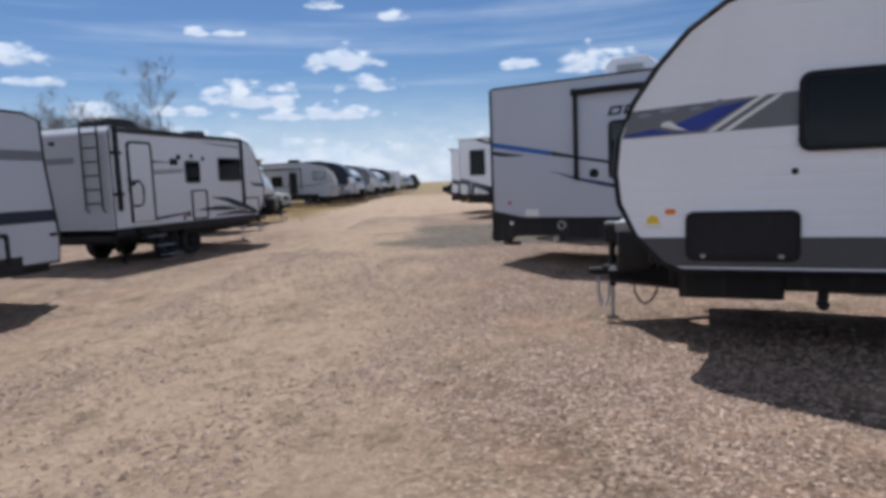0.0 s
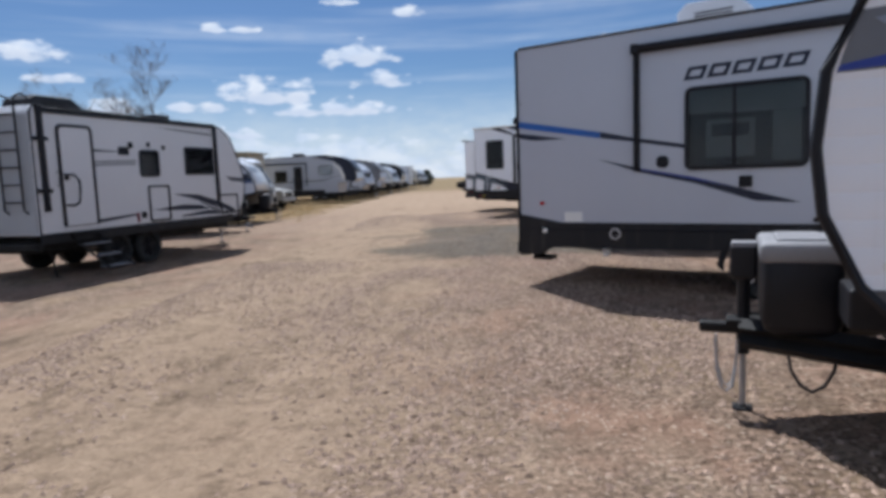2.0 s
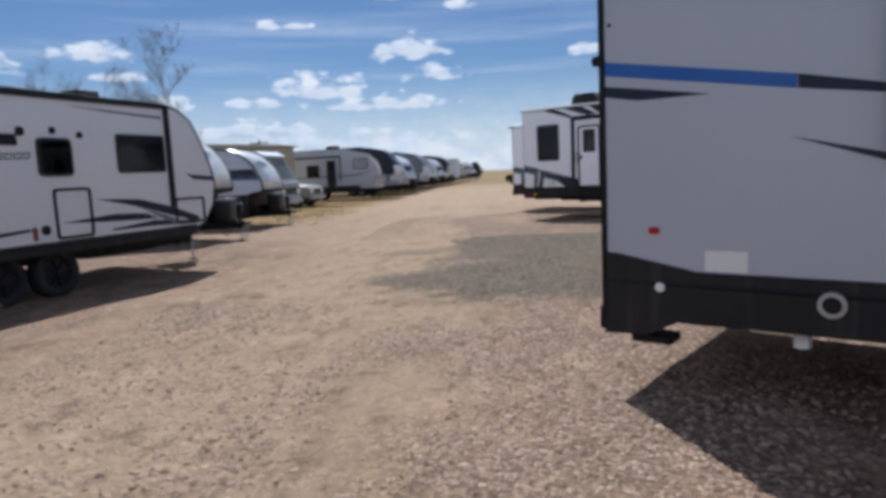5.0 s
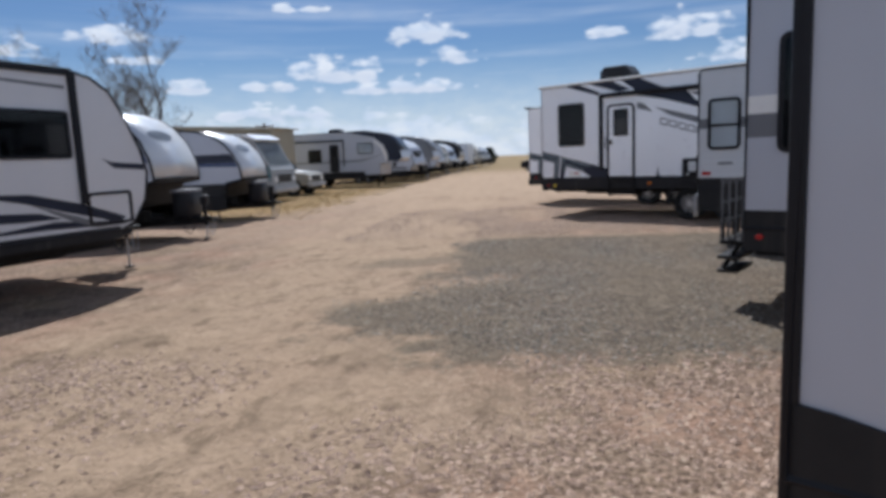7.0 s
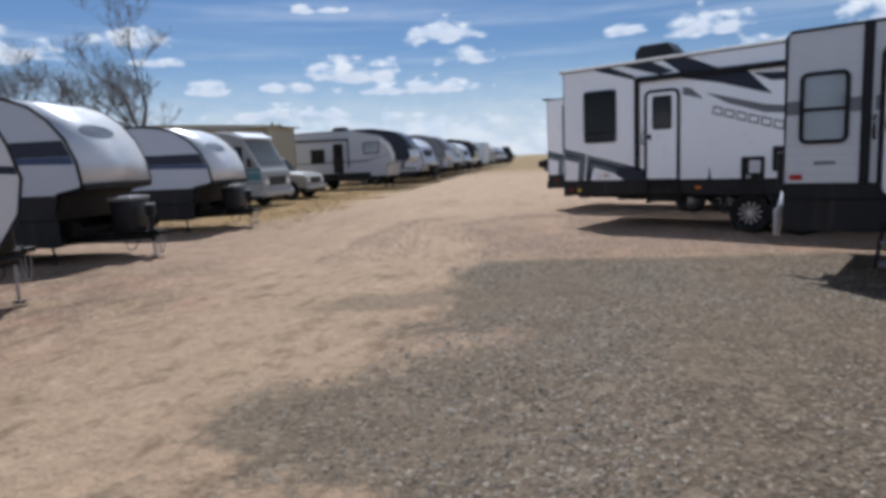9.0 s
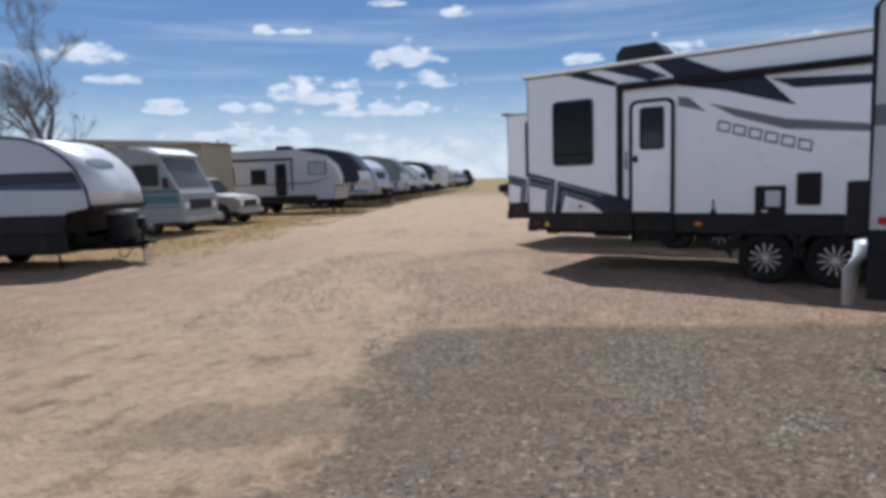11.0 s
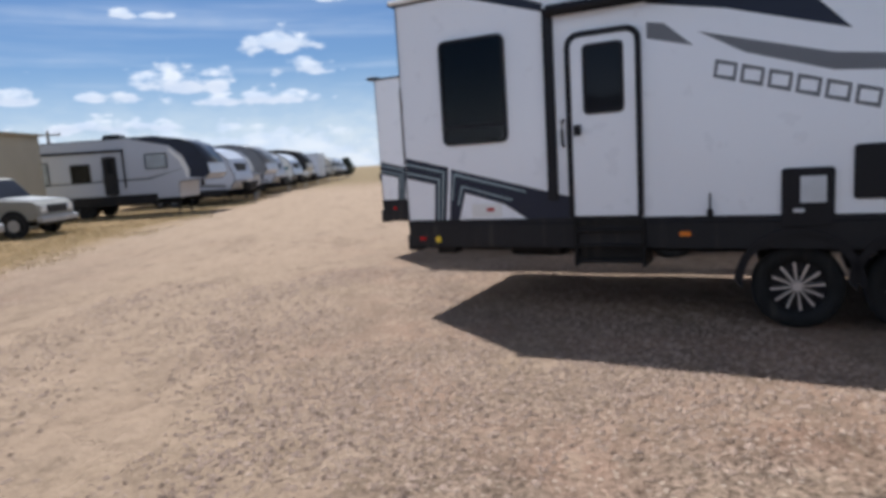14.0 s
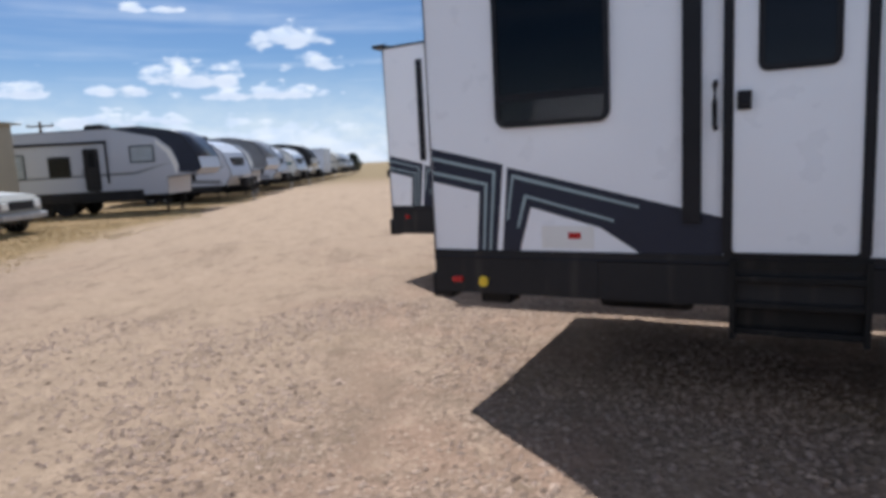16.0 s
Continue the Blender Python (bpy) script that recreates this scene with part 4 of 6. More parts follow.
def build_banded_trailer():
    w = 2.4
    t = thing("travel_trailer", pose(2.42, 17.02, 0, 0, 0, -32), "grey travel trailer with a white and dark grey band", "travel trailer")
    body(t, [(0.0, 0.85), (0.0, 3.0), (0.1, 3.08), (6.8, 3.12), (6.8, 0.85)], w, PALE, 0.02)
    stripe(t, [(0.01, 1.92), (6.79, 1.92), (6.79, 2.08), (0.01, 2.08)], PAPER)
    stripe(t, [(0.01, 1.70), (6.79, 1.70), (6.79, 1.915), (0.01, 1.915)], GREY)
    skirt(t, -0.0, 6.8, 0.63, 1.02, w)
    window(t, 0.27, 1.55, 0.72, 2.62, 0.09, 0.5)
    door(t, 3.8, 0.95, 4.5, 2.75)
    lamp(t, 0.14, 0.77, 0.07, 0.05, RED)
    lamp(t, 0.47, 0.98, 0.05, 0.06, PAPER)
    chassis(t, 0.05, 6.7, w, 0.56, 0.85)
    axle(t, (3.0, 3.85), w, 0.36, 0.1)
    rack = part("cargo_rack", box(B_(), -0.26, 0.12, 0.66, -0.02, 1.5, 0.71, 0.01), CHASSIS, t, "black steel cargo rack on the bumper")
    for i in range(4):
        u = -0.25 + i * 0.065
        part("post", box(B_(), u, 0.12, 0.7, u + 0.018, 0.14, 1.3), CHARCOAL, rack)
    part("rail", box(B_(), -0.26, 0.11, 1.29, -0.02, 0.15, 1.325), CHARCOAL, rack)
    for z in (0.86, 1.06, 1.26):
        part("rail", box(B_(), -0.26, 0.15, z, -0.235, 1.5, z + 0.03), CHASSIS, rack)
    for i in range(8):
        y = 0.2 + i * 0.18
        part("post", box(B_(), -0.26, y, 0.7, -0.235, y + 0.022, 1.3), CHASSIS, rack)
    part("tread", box(B_(), -0.3, 0.2, 0.5, -0.08, 0.8, 0.54, 0.01), SKIRT, rack)
    part("tread", box(B_(), -0.3, 0.2, 0.36, -0.1, 0.8, 0.4, 0.01), CHASSIS, rack)
    tube(bm := B_(), [(-0.1, 0.3, 0.66), (-0.28, 0.3, 0.38)], 0.025)
    part("prop", bm, CHASSIS, rack)
    tube(bm := B_(), [(-0.1, 0.7, 0.66), (-0.28, 0.7, 0.38)], 0.025)
    part("prop", bm, CHASSIS, rack)
    jack_leg(t, 0.5, 0.3, 0.52, 0.0, 0.15)
    jack_leg(t, 6.2, 0.3, 0.52, 0.0, -0.15)
    air_conditioner(t, 3.0, 1.2, 3.1)
    hitch(t, 6.8, w, 1.2, 7.6, sign=1)


def build_slide_out_trailer():
    w = 2.44
    t = thing("travel_trailer", pose(3.33, 21.66, 0, 0, 0, -31), "pale travel trailer with a tall rear window and charcoal skirt", "travel trailer")
    body(t, [(-0.15, 0.95), (-0.15, 2.8), (-0.1, 2.86), (7.0, 2.92), (7.0, 0.95)], w, RIBBED_GREY, 0.02)
    skirt(t, -0.15, 7.0, 0.58, 1.13, w)
    window(t, 0.0, 1.58, 0.5, 2.39, 0.09, cross=0.48, blind=True)
    stripe(t, [(-0.14, 1.92), (0.66, 1.92), (0.66, 2.08), (-0.14, 2.08)], GREY)
    stripe(t, [(0.74, 1.92), (6.9, 1.92), (6.9, 2.08), (0.74, 2.08)], GREY)
    part("corner_post", box(B_(), 0.61, -0.03, 1.1, 0.71, 0.02, 2.88, 0.008), BLACK, t)
    door(t, 0.78, 0.95, 1.45, 2.62)
    lamp(t, -0.02, 1.2, 0.14, 0.06, RED)
    stripe(t, [(0.16, 1.34), (0.38, 1.34), (0.38, 1.38), (0.16, 1.38)], GREY, "badge")
    chassis(t, 0.0, 6.9, w, 0.55, 0.9)
    axle(t, (3.0, 3.85), w, 0.36, 0.1)
    open_steps(t, 0.85, 1.45, 0.7, 2)
    tube(bm := B_(), [(-0.3, 0.4, 0.45), (-0.28, 0.4, 0.75), (-0.2, 0.42, 0.95), (-0.12, 0.45, 0.98)], [0.04, 0.065, 0.085, 0.07], 10)
    part("hose_carrier", bm, PALE, t, "pale grey hose bag", True)
    part("hose_box", box(B_(), -0.34, 0.5, 1.05, -0.15, 0.9, 1.5, 0.02), BLACK, t)
    air_conditioner(t, 1.6, 1.2, 2.88, 0.8, 0.26)
    roof_vent(t, 0.4, 1.0, 2.87, 0.36, 0.12)
    hitch(t, 7.0, w, 1.2, 7.8, sign=1)


def swoosh_graphics(t, u):
    """Charcoal swooshes with pale lines, as on the two toy haulers; u: the wall's rear end."""
    o = u + 0.62
    stripe(t, [(o - 0.61, 1.68), (o - 0.1, 1.555), (o - 0.16, 1.0), (o - 0.3, 1.0), (o - 0.27, 1.38), (o - 0.61, 1.46)], NAVY)
    stripe(t, [(o - 0.07, 1.535), (o + 1.2, 1.21), (o + 1.2, 1.0), (o + 0.75, 1.0), (o + 0.52, 1.15), (o + 0.08, 1.28), (o - 0.0, 1.0), (o - 0.12, 1.0)], NAVY)
    stripe(t, [(o - 0.61, 1.625), (o - 0.15, 1.515), (o - 0.2, 1.0), (o - 0.215, 1.0), (o - 0.17, 1.5), (o - 0.61, 1.605)], LIGHTLINE, y=-0.006)
    stripe(t, [(o - 0.61, 1.53), (o - 0.21, 1.44), (o - 0.245, 1.0), (o - 0.26, 1.0), (o - 0.23, 1.425), (o - 0.61, 1.51)], LIGHTLINE, y=-0.006)
    stripe(t, [(o - 0.04, 1.49), (o + 0.75, 1.28), (o + 0.75, 1.265), (o - 0.03, 1.465), (o - 0.07, 1.2), (o - 0.085, 1.2)], LIGHTLINE, y=-0.006)
    stripe(t, [(o + 0.04, 1.36), (o + 0.6, 1.2), (o + 0.6, 1.185), (o + 0.055, 1.34), (o + 0.0, 1.15), (o - 0.015, 1.15)], LIGHTLINE, y=-0.006)


def build_white_toy_hauler():
    w = 2.5
    t = thing("travel_trailer", pose(1.39, 27.63, 0, 0, 0, -32), "white toy hauler trailer with charcoal swoosh graphics", "travel trailer")
    body(t, [(-0.62, 0.95), (-0.62, 3.28), (8.6, 3.36), (8.6, 0.95)], w, WHITE, 0.018)
    part("roof_edge", box(B_(), -0.7, -0.03, 3.28, -0.58, w + 0.03, 3.33, 0.01), BLACK, t)
    tube(bm := B_(), [(-0.68, -0.02, 3.31), (8.6, -0.02, 3.385)], 0.03, 6)
    part("gutter", bm, PAPER, t, "white roof gutter")
    part("skirt", prism(B_(), [(-0.62, 1.0), (8.6, 1.0), (8.6, 0.71), (-0.62, 0.71)], -0.012, 0.03), SKIRT, t, "charcoal lower skirt")
    part("skirt", box(B_(), -0.62, w - 0.03, 0.7, 8.6, w + 0.012, 1.0), SKIRT, t)
    part("ramp_door", box(B_(), -0.65, 0.06, 1.05, -0.62, w - 0.06, 3.1, 0.008), WHITE, t, "white rear ramp door")
    part("rear_bumper", box(B_(), -0.66, 0.0, 0.66, -0.5, w, 0.84, 0.02), CHASSIS, t)
    window(t, -0.13, 1.78, 0.59, 2.84, 0.07, rim=0.03, cross=0.17)
    door(t, 1.2, 1.004, 1.9, 2.74, (0.56, 0.93), 0.13, square=True)
    part("corner_post", box(B_(), 0.99, -0.035, 1.18, 1.09, 0.02, 3.0, 0.008), BLACK, t)
    awning(t, 1.05, 6.4, 2.96, (6.3,), 1.3)
    swoosh_graphics(t, -0.62)
    stripe(t, [(0.1, 3.26), (0.45, 3.28), (1.0, 3.05), (0.98, 2.98)], NAVY)
    stripe(t, [(0.7, 3.285), (1.32, 3.29), (1.78, 3.06), (1.5, 3.02)], NAVY)
    stripe(t, [(1.55, 3.29), (2.0, 3.3), (2.6, 3.02), (3.1, 2.92), (3.52, 2.47), (2.6, 2.76), (1.95, 2.9), (1.86, 3.06)], NAVY)
    stripe(t, [(2.38, 2.6), (3.4, 2.3), (5.4, 2.02), (5.4, 1.96), (3.4, 2.16), (2.75, 2.38)], GREY)
    stripe(t, [(1.95, 2.74), (2.1, 2.71), (2.34, 2.49), (1.95, 2.6)], GREY)
    stripe(t, [(3.2, 2.86), (5.6, 2.7), (5.6, 2.62), (3.5, 2.7)], NAVY)
    wordmark(t, 2.5, 3.75, 2.2, 1.82, 6, GREY, 0.15, 0.02, True)
    folded_steps(t, 1.24, 1.91, 0.53, 0.98)
    vb = part("generator_hatch", prism(B_(), rounded(3.03, 0.9, 3.42, 1.39, 0.03), -0.03, 0.0, 0.006), BLACK, t, "black hatch with a grey label")
    part("label_plate", box(B_(), 3.17, -0.036, 1.1, 3.36, -0.03, 1.32), CURTAIN, vb)
    part("label_plate", box(B_(), 3.12, -0.036, 1.02, 3.2, -0.03, 1.05), CURTAIN, vb)
    part("vent_hatch", prism(B_(), rounded(3.55, 1.12, 3.85, 1.56, 0.03), -0.025, 0.0, 0.006), BLACK, t)
    tube(bm := B_(), [(2.47, -0.03, 1.02), (2.47, -0.03, 1.2)], 0.009)
    box(bm, 2.445, -0.05, 1.0, 2.495, 0.0, 1.06, 0.008)
    part("awning_crank", bm, BLACK, t)
    lamp(t, 2.26, 0.84, 0.1, 0.045, AMBER, y=-0.03)
    lamp(t, -0.26, 0.79, 0.06, 0.07, YELLOW, y=-0.03)
    lamp(t, -0.45, 0.8, 0.08, 0.04, RED, y=-0.03)
    stripe(t, [(0.15, 1.02), (0.48, 1.02), (0.48, 1.16), (0.15, 1.16)], PAPER, "sticker", y=-0.005)
    stripe(t, [(0.32, 1.08), (0.4, 1.08), (0.4, 1.12), (0.32, 1.12)], RED, "sticker", y=-0.007)
    part("access_hatch", prism(B_(), rounded(0.15, 0.74, 0.5, 0.95, 0.02), -0.018, -0.012), SKIRT, t)
    box(bm := B_(), -0.34, 0.1, 0.62, -0.12, 0.3, 0.7, 0.01)
    tube(bm, [(-0.25, 0.2, 0.75), (-0.2, 0.2, 0.64)], 0.03)
    part("stabiliser_jack", bm, CHASSIS, t)
    chassis(t, -0.5, 8.5, w, 0.66, 0.95)
    part("belly_pan", box(B_(), -0.35, 0.5, 0.6, 8.2, w - 0.4, 0.72, 0.02), CHASSIS, t, "black underbelly")
    tank_box(t, 0.4, 0.4, 0.56, 1.0, 1.9, 0.9)
    axle(t, (3.16, 4.02), w, 0.37, 0.08, 12)
    mudguard(t, 3.16, 0.5, 0.39)
    mudguard(t, 4.02, 0.5, 0.39)
    air_conditioner(t, 0.68, 1.0, 3.33, 0.85, 0.4)
    air_conditioner(t, 5.5, 1.1, 3.36, 0.9, 0.32)
    roof_vent(t, 3.0, 0.9, 3.35, 0.42, 0.13)
    tube(bm := B_(), [(2.5, 0.6, 3.33), (2.5, 0.6, 3.47)], 0.03)
    part("roof_pipe", bm, PAPER, t)
    hitch(t, 8.6, w, 1.2, 9.4, sign=1)


def build_next_toy_hauler():
    w = 2.5
    t = thing("travel_trailer", pose(0.57, 32.5, 0, 0, 0, -32), "white toy hauler with dark lower graphics and roof lip", "travel trailer")
    body(t, [(0.0, 0.95), (0.0, 3.1), (8.0, 3.2), (8.0, 0.95)], w, WHITE, 0.018)
    part("roof_edge", box(B_(), -0.14, -0.05, 3.1, 0.05, w + 0.05, 3.15, 0.015), BLACK, t)
    skirt(t, 0.0, 8.0, 0.62, 1.0, w)
    swoosh_graphics(t, 0.0)
    window(t, 0.85, 1.7, 1.5, 2.75)
    part("corner_post", box(B_(), 0.5, -0.03, 1.6, 0.58, 0.02, 2.9, 0.008), BLACK, t)
    door(t, 2.2, 1.0, 2.9, 2.74)
    part("rear_bumper", box(B_(), -0.06, 0.0, 0.6, 0.1, w, 0.82, 0.02), CHASSIS, t)
    lamp(t, 0.25, 0.85, 0.06, 0.05, RED, y=-0.03)
    chassis(t, 0.1, 7.9, w, 0.6, 0.95)
    axle(t, (4.0, 4.9), w, 0.38, 0.08, 10)
    air_conditioner(t, 3.0, 1.2, 3.15)


# ---- left-hand row ----
def build_laddered_trailer():
    w = 2.4
    t = thing("travel_trailer", pose(-5.97, 17.95, 0, 0, 0, 74), "white travel trailer with black swooshes and rear ladder", "travel trailer")
    prof = [(-4.0, 0.82), (-4.0, 2.95), (-3.9, 3.06), (1.0, 2.99), (1.26, 2.93), (1.54, 2.76), (1.73, 2.47), (1.98, 1.95), (2.08, 1.6), (2.0, 1.2), (1.74, 0.86), (1.5, 0.78), (-1.0, 0.78)]
    body(t, prof, w, OFFWHITE, 0.02)
    part("roof_band", box(B_(), -3.9, -0.04, 2.93, 0.96, 0.0, 3.03, 0.01), BLACK, t)
    part("awning_arm", box(B_(), 0.9, -0.05, 1.2, 1.0, 0.0, 3.0, 0.008), BLACK, t)
    part("awning_arm", box(B_(), -3.89, -0.06, 1.22, -3.79, 0.0, 3.05, 0.008), BLACK, t)
    door(t, -3.52, 0.93, -2.74, 2.76, None, side=0, paint=OFFWHITE, square=True)
    window(t, -1.56, 1.8, -1.0, 2.36, 0.08)
    window(t, -0.17, 1.83, 0.84, 2.46, 0.06)
    part("storage_hatch", ring(B_(), rounded(-1.38, 0.86, -0.74, 1.62, 0.06), rounded(-1.34, 0.9, -0.78, 1.58, 0.04), -0.02, 0.0), BLACK, t)
    part("storage_hatch", ring(B_(), rounded(1.0, 0.88, 1.74, 1.35, 0.06), rounded(1.04, 0.92, 1.70, 1.31, 0.04), -0.02, 0.0), BLACK, t)
    for u, z, r in ((-1.78, 2.44, 0.13), (-0.83, 2.42, 0.1), (-1.28, 2.47, 0.1)):
        lamp(t, u, z, r, r, BLACK, "speaker")
    part("vent_hatch", prism(B_(), rounded(-2.1, 2.24, -1.84, 2.4, 0.02), -0.02, 0.0), BLACK, t)
    wordmark(t, -2.7, -1.65, 2.02, 2.05, 8, GREY, 0.1, 0.02)
    stripe(t, [(-3.4, 2.36), (-2.6, 2.34), (-1.9, 2.3), (-2.7, 2.28)], GREY)
    stripe(t, [(-1.05, 2.86), (0.85, 2.8), (0.85, 2.75), (-0.3, 2.8)], GREY)
    stripe(t, [(-0.62, 1.42), (0.2, 1.38), (0.95, 1.2), (1.62, 0.97), (1.5, 0.9), (0.9, 1.05), (0.1, 1.27)], NAVY)
    stripe(t, [(-1.3, 1.1), (-0.3, 1.17), (0.3, 1.13), (0.6, 1.03), (0.1, 1.03), (-0.6, 1.06)], NAVY)
    stripe(t, [(0.2, 1.24), (0.9, 1.02), (1.3, 0.86), (1.1, 0.86), (0.7, 1.0)], GREY, y=-0.005)
    stripe(t, [(1.05, 1.12), (1.35, 1.02), (1.66, 0.88), (1.5, 0.86), (1.2, 0.98)], NAVY, y=-0.006)
    stripe(t, [(-0.4, 0.93), (0.5, 1.0), (1.35, 0.93), (1.48, 0.86), (0.4, 0.9), (-0.4, 0.9)], NAVY)
    stripe(t, [(-2.9, 1.0), (-1.8, 1.06), (-1.75, 1.02), (-2.9, 0.93)], NAVY)
    stripe(t, [(1.3, 1.83), (1.45, 1.77), (2.02, 1.73), (2.04, 1.64), (1.5, 1.68)], NAVY)
    lamp(t, -1.72, 0.98, 0.06, 0.2, MAROON, "sticker")
    lamp(t, -1.55, 1.02, 0.14, 0.14, BLACK, "outlet_cover")
    skirt(t, -4.0, 1.5, 0.66, 0.84, w)
    part("rear_bumper", box(B_(), -4.12, 0.0, 0.55, -3.96, w, 0.68, 0.02), CHASSIS, t)
    tube(bm := B_(), [(-4.14, 2.0 + 0.26 * math.cos(6.28319 * i / 24), 0.98 + 0.26 * math.sin(6.28319 * i / 24)) for i in range(24)], 0.11, 8, True)
    spare = part("spare_wheel", bm, RUBBER, t, "black spare tyre hung on the rear wall", True)
    tube(bm := B_(), [(-4.1, 2.0, 0.98), (-4.18, 2.0, 0.98)], 0.2, 20)
    part("hub", bm, GREY, spare)
    ladder(t, -4.0, 0.22, 0.66, 1.2, 3.1)
    # thin sheet that makes the rear wall darker than the sides
    part("rear_panel", box(B_(), -4.014, 0.05, 0.84, -3.996, w - 0.05, 2.9, 0.004), REAR, t, "rear wall covered in a darker grey than the sides")
    part("rear_band", box(B_(), -4.02, 0.95, 2.28, -4.013, w - 0.1, 2.42), GREY, t)
    part("rear_camera", box(B_(), -4.05, 1.45, 2.7, -3.99, 1.58, 2.78, 0.01), BLACK, t)
    chassis(t, -3.9, 1.6, w, 0.52, 0.78)
    # black boxes added to fill out the shade under the floor
    tank_box(t, -0.6, 0.4, 0.46, 0.9, 2.0, 0.74)
    tank_box(t, -3.7, 0.35, 0.46, -2.7, 2.05, 0.74)
    axle(t, (-1.35, -2.2), w, 0.37, 0.1, rim=BLACK)
    open_steps(t, -3.4, -2.8, 0.8, 3)
    hitch(t, 1.9, w, 1.0, 2.62, sign=1)
    air_conditioner(t, -3.4, 1.0, 3.03, 1.2, 0.32)
    for z in (1.55, 2.45):
        part("trim_bar", box(B_(), -4.0, -0.04, z, -3.7, -0.004, z + 0.07, 0.008), BLACK, t)
    tube(bm := B_(), [(-3.44, -0.02, 1.32), (-3.34, -0.1, 1.3), (-3.24, -0.12, 1.36), (-3.21, -0.12, 1.55), (-3.21, -0.12, 1.75), (-3.3, -0.1, 1.86), (-3.44, -0.02, 1.86)], 0.02)
    part("handrail", bm, BLACK, t, "curved folding handrail beside the door")
    roof_vent(t, -0.35, 0.5, 3.01, 0.42, 0.2)
    jack_leg(t, -3.6, 0.3, 0.56, 0.0, 0.1)


def build_first_left_trailer():
    w = 2.4
    t = thing("travel_trailer", pose(-5.95, 9.95, 0, 0, 0, 76), "pale grey travel trailer with dark bands", "travel trailer")
    prof = [(-6.5, 0.75), (-6.5, 2.85), (-0.35, 2.82), (-0.08, 2.72), (-0.05, 2.1), (0.1, 0.95), (0.05, 0.6), (-1.0, 0.6)]
    body(t, prof, w, PALE, 0.02)
    stripe(t, [(-6.4, 2.28), (-0.07, 2.28), (-0.06, 2.13), (-6.4, 2.13)], GREY)
    stripe(t, [(-6.4, 1.4), (0.03, 1.4), (0.05, 1.22), (-6.4, 1.22)], NAVY)
    skirt(t, -6.5, -0.6, 0.5, 0.75, w)
    lamp(t, -0.02, 1.02, 0.12, 0.05, BLACK)
    window(t, -2.2, 1.65, -1.5, 2.2)
    part("storage_hatch", ring(B_(), rounded(-1.5, 0.62, -0.8, 1.1, 0.06), rounded(-1.44, 0.68, -0.86, 1.04, 0.04), -0.02, 0.0), BLACK, t)
    door(t, -3.2, 0.75, -2.5, 2.6)
    chassis(t, -6.4, 0.1, w, 0.45, 0.7)
    axle(t, (-3.6, -4.45), w, 0.36, 0.1)
    air_conditioner(t, -3.0, 1.2, 2.84)


